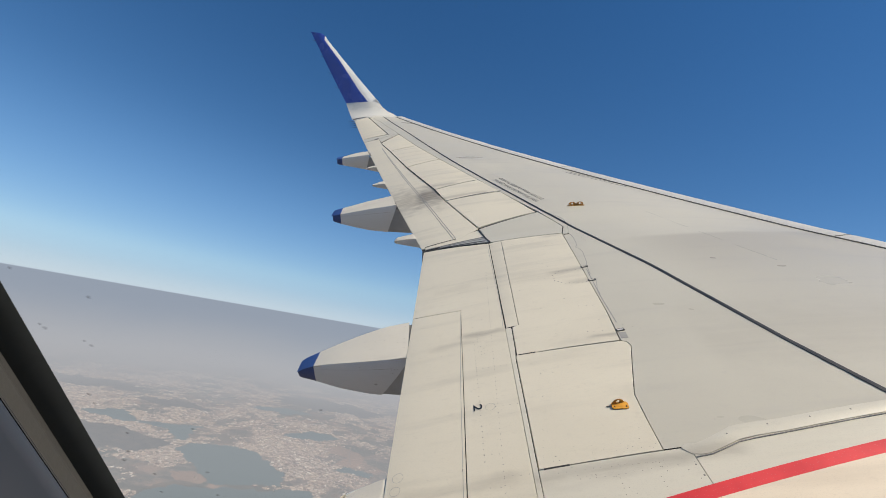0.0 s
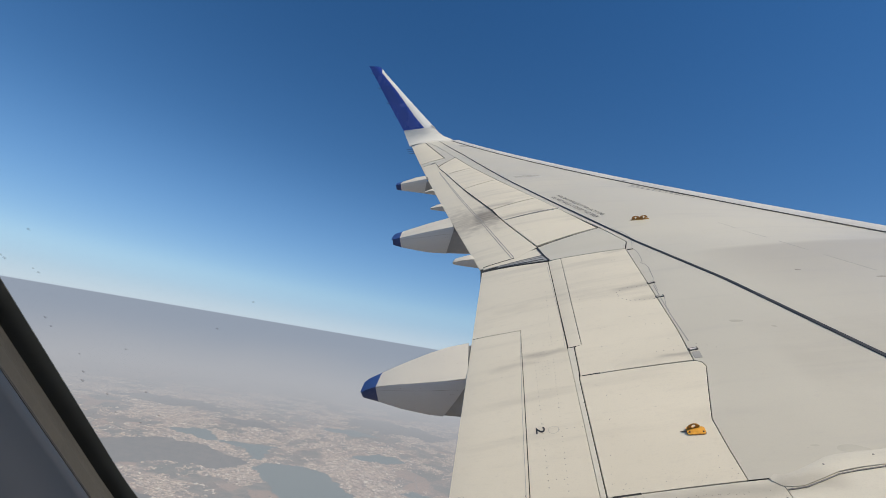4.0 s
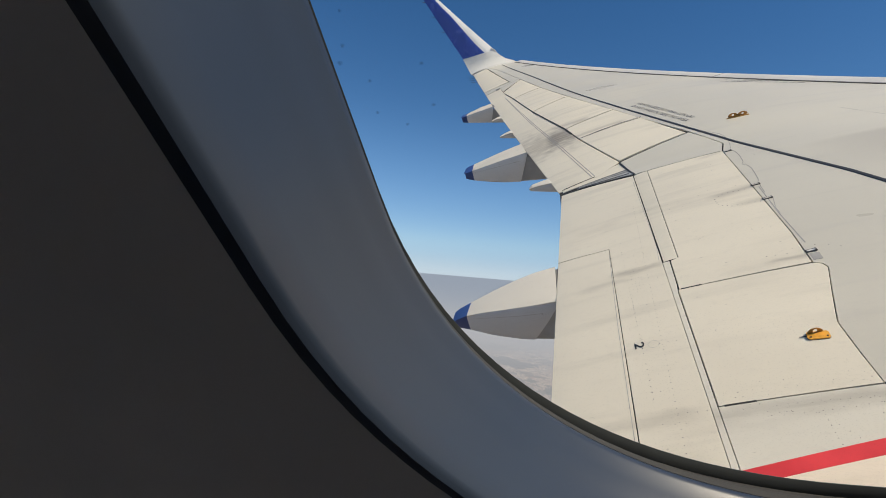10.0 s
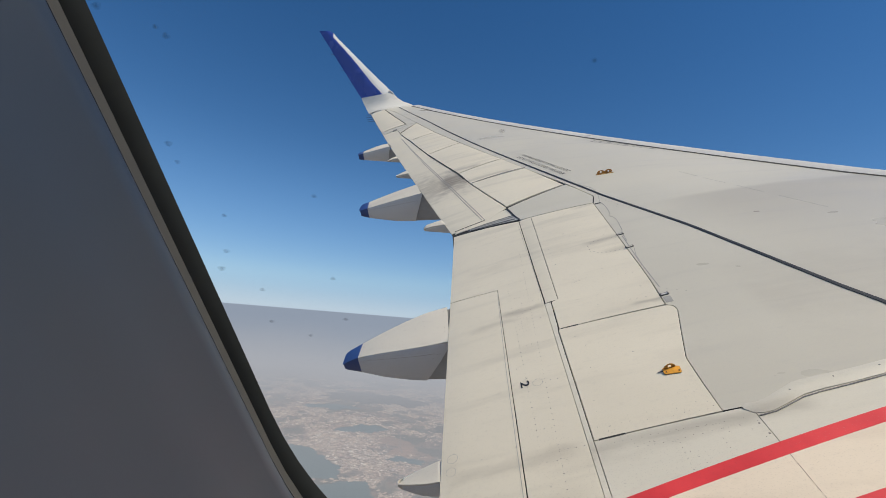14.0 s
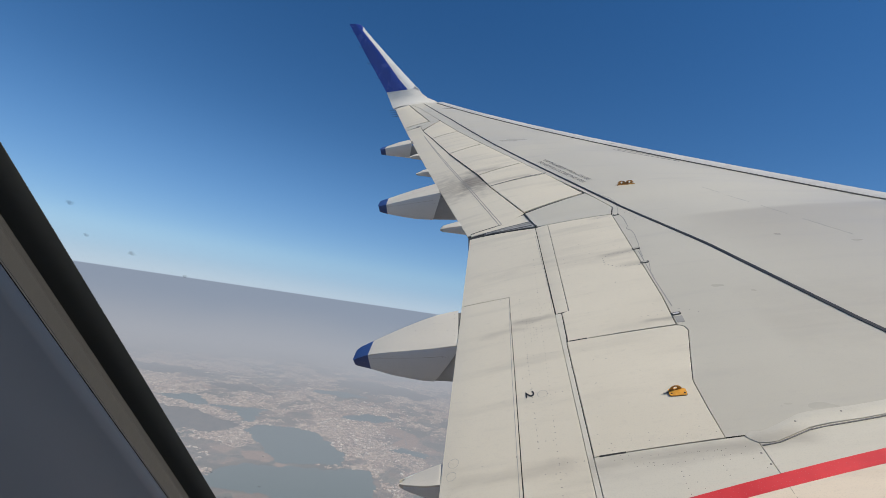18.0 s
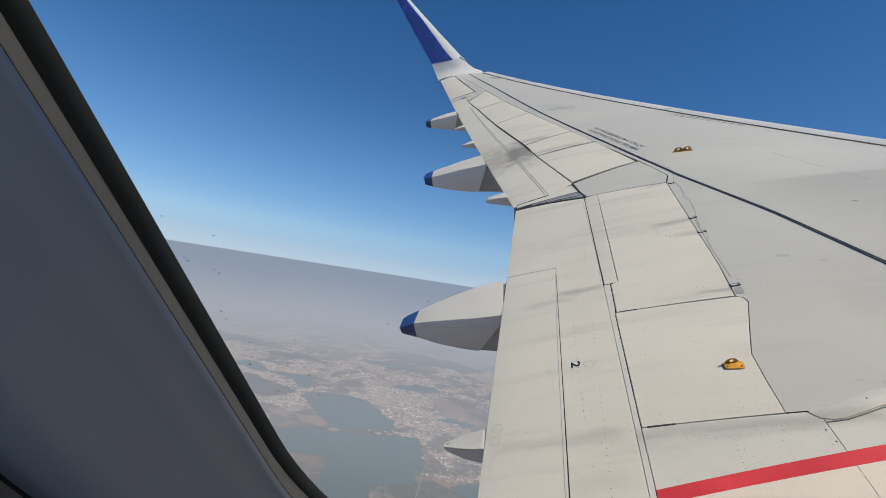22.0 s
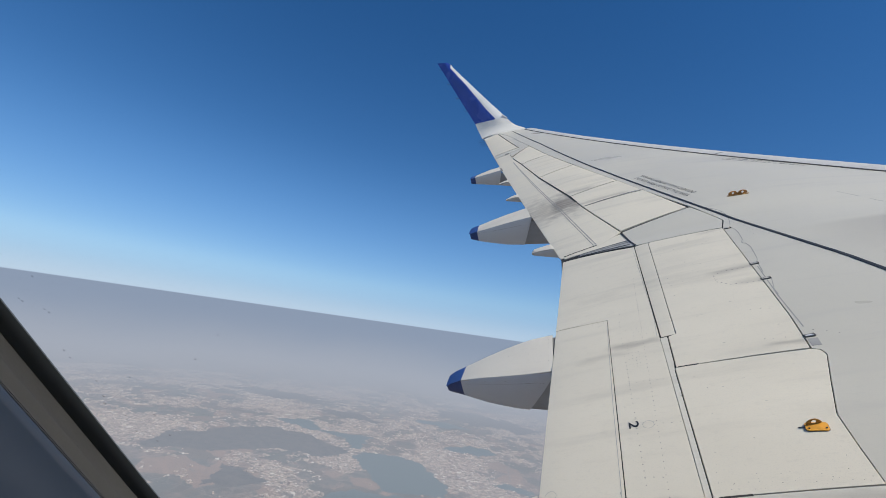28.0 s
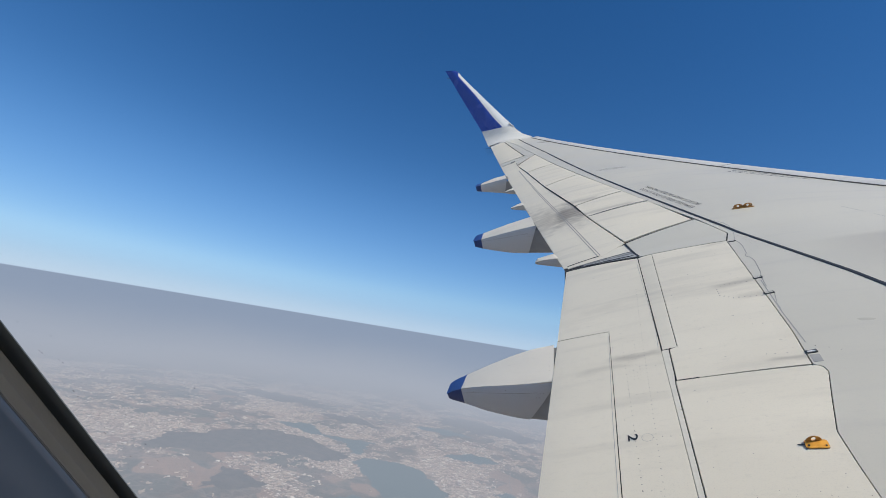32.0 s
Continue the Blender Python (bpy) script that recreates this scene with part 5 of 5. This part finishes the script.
# One sheet to the horizon, finer where the windows look out over it
angles = [70 + 0.36 * i for i in range(265)] + [166 + 7.0 * i for i in range(38)]
radii = [5, 500, 800] + [900 * (5.6 ** (i / 170)) for i in range(171)] + [6000, 7000]
verts, faces, values = [], [], []
for r in radii:
    for a in angles:
        x, y = r * math.cos(radians(a)), r * math.sin(radians(a))
        verts.append((x, y, GROUND))
        values.append(built(x, y) if a < 166 and 850 < r < 5200 else 0.3)
n = len(angles)
for i in range(len(radii) - 1):
    for j in range(n):
        k = (j + 1) % n
        faces.append((i * n + j, i * n + k, (i + 1) * n + k, (i + 1) * n + j))
faces.append(tuple(range(n)))
mesh = bpy.data.meshes.new("ground")
mesh.from_pydata(verts, [], faces)
mesh.attributes.new("built_over", "FLOAT", "POINT").data.foreach_set("value", values)
mesh.materials.append(ground_mat)
ground = tagged(new("ground", mesh), "brown dry farmland and pale built-up land in haze", "ground", kind="structure")
ground.matrix_world = LAND

water_mat = bpy.data.materials.new("lake_water")
water_mat.use_nodes = True
m = water_mat
b = m.node_tree.nodes["Principled BSDF"]
link(m, blend(m, noise_of(m, 0.004), (0.050, 0.092, 0.086), (0.062, 0.106, 0.098)), b.inputs["Base Color"])
b.inputs["Roughness"].default_value = 0.6
wood_mat = bpy.data.materials.new("dark_scrubland")
wood_mat.use_nodes = True
m = wood_mat
b = m.node_tree.nodes["Principled BSDF"]
b.inputs["Roughness"].default_value = 1.0
tree_tone = blend(m, shade(m, noise_of(m, 0.03, detail=6.0), 0.35, 0.7), (0.038, 0.040, 0.032), (0.088, 0.076, 0.060))
tree_tone = blend(m, shade(m, noise_of(m, 0.008, detail=4.0), 0.55, 0.75), tree_tone, (0.105, 0.086, 0.066))
link(m, tree_tone, b.inputs["Base Color"])


def patch(name, area, material, z, label, category):
    n = len(area.line)
    flat, _, tris, *_ = geometry.delaunay_2d_cdt([Vector(q) for q in area.line], [], [list(range(n))], 1, 1e-3)
    bm = bmesh.new()
    corners = [bm.verts.new((q.x, q.y, GROUND + z)) for q in flat]
    for tri in tris:
        bm.faces.new([corners[k] for k in tri])
    ob = part(name, bm, material)
    ob.matrix_world = LAND
    return tagged(ob, label, category, kind="structure")


for i, area in enumerate(LAKES):
    patch("lake", area, water_mat, 0.5 + 0.06 * i, "still grey-green lake with an uneven shore", "lake")
for i, area in enumerate(WOODS):
    patch("scrubland", area, wood_mat, 0.2 + 0.02 * i, "dark scrubland patch", "scrubland")

# Towns: blocks of pale houses in clusters, kept off the water and the scrub
house_mat = bpy.data.materials.new("pale_town_walls")
house_mat.use_nodes = True
m = house_mat
b = m.node_tree.nodes["Principled BSDF"]
geo = m.node_tree.nodes.new("ShaderNodeNewGeometry")
pick = blend(m, geo.outputs["Random Per Island"], (0.27, 0.205, 0.150), (0.68, 0.535, 0.40))
pick = blend(m, shade(m, geo.outputs["Random Per Island"], 0.80, 0.82), pick, (0.24, 0.15, 0.115))
pick = blend(m, shade(m, geo.outputs["Random Per Island"], 0.92, 0.93), pick, (0.74, 0.66, 0.56))
link(m, pick, b.inputs["Base Color"])
b.inputs["Roughness"].default_value = 0.85
rng = random.Random(5)
verts, faces = [], []


def house(x, y, w, d, h, turn):
    c, s = math.cos(turn), math.sin(turn)
    k = len(verts)
    for z in (GROUND - 0.5, GROUND + h):
        for dx, dy in ((-w, -d), (w, -d), (w, d), (-w, d)):
            verts.append((x + (dx * c - dy * s) / 2, y + (dx * s + dy * c) / 2, z))
    faces.extend([(k + 4, k + 5, k + 6, k + 7)] + [(k + i, k + (i + 1) % 4, k + 4 + (i + 1) % 4, k + 4 + i) for i in range(4)])


tries = 0
while len(faces) < 5 * 62000 and tries < 420000:
    tries += 1
    far = rng.random()
    d = 1000 + 3300 * far ** 1.25
    a = radians(rng.uniform(80, 156))
    x, y = d * math.cos(a), d * math.sin(a)
    clump = fractal(x, y, 0.020, 6.2, 5)
    if built(x, y) + 0.55 * clump < 0.36 + 0.52 * rng.random() or any(o.holds(x, y) for o in LAKES + WOODS):
        continue
    turn = 0.35 * math.floor(4 * noise.noise(Vector((x * 0.002, y * 0.002, 8)))) + rng.choice((0, math.pi / 2))
    w = rng.uniform(2.6, 6.6) * (1 + 0.4 * far) * (1.9 if rng.random() < 0.06 else 1)
    house(x, y, w, w * rng.uniform(0.6, 1.9), rng.uniform(1.0, 2.6) * (2.2 if rng.random() < 0.05 else 1), turn)
mesh = bpy.data.meshes.new("town_houses")
mesh.from_pydata(verts, [], faces)
mesh.materials.append(house_mat)
town = tagged(new("town_houses", mesh), "spread of pale town houses far below", "town", kind="stuff")
town.matrix_world = LAND

# Roads
road_mat = plain("pale_road", (0.20, 0.17, 0.145), 0.9, vary=0.1, scale=0.02, fine=0.3)
for line, width in (([(-150, 1000), (-172, 1378), (-205, 1720), (-160, 2100), (-300, 3200)], 8), ([(-1500, 1300), (-1000, 1330), (-620, 1220), (-480, 1000)], 5), ([(-1200, 1700), (-900, 1500), (-760, 1460)], 5),
                    ([(200, 1500), (60, 1900), (-160, 2100)], 7), ([(-160, 1250), (60, 1280), (300, 1240)], 5)):
    bm = bmesh.new()
    pts = along(line, 40)
    rows = []
    for i, p in enumerate(pts):
        d = (pts[min(40, i + 1)] - pts[max(0, i - 1)]).normalized()
        s = Vector((d.y, -d.x, 0)) * width / 4
        w = Vector((noise.noise(p * 0.004) * 25, noise.noise(p * 0.004 + Vector((9, 9, 9))) * 25, GROUND + 1.3))
        rows.append([p - s + w, p + s + w])
    dry = [not any(o.holds(*((r[0] + r[1]) / 2).xy) for o in LAKES) for r in rows]
    for i in range(40):
        if dry[i] and dry[i + 1]:
            loft(bm, rows[i:i + 2])
    ob = part("road", bm, road_mat)
    ob.matrix_world = LAND
    tagged(ob, "pale country road", "road", kind="structure")

# Glowing shell: haze towards the horizon and pale air above, painted into emission
haze_mat = bpy.data.materials.new("haze_glow")
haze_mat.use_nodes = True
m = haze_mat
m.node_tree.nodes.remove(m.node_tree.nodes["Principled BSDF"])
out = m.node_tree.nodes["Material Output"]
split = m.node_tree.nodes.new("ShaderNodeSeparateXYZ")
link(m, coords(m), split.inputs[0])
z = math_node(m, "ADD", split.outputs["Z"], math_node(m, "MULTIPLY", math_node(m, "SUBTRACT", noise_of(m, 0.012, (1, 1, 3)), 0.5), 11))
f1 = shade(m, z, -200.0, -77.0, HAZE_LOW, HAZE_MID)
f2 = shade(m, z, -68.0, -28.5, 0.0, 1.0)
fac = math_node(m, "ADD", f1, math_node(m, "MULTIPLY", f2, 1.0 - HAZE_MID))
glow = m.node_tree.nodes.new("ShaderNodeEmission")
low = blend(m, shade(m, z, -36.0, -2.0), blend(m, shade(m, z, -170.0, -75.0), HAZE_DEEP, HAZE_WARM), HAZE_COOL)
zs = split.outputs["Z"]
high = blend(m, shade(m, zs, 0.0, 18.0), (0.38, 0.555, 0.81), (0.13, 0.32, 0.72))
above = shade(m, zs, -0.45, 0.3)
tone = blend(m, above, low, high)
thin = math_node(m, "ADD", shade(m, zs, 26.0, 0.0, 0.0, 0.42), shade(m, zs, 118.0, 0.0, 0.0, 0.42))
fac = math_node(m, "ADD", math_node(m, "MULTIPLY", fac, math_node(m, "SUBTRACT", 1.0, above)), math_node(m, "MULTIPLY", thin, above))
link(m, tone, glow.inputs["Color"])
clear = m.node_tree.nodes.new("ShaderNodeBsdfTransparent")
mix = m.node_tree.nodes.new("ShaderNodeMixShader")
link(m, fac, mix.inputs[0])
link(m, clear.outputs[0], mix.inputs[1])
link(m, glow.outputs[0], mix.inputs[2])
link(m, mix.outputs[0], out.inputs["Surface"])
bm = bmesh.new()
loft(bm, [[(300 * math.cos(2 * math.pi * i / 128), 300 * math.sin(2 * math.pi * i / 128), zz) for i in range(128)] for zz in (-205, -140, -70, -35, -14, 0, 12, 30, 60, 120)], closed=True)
veil = part("haze_glow_shell", bm, haze_mat, smooth=True)
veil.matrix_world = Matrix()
tagged(veil, "glowing shell painted with mauve-grey haze and pale blue air above it", "haze", kind="structure")
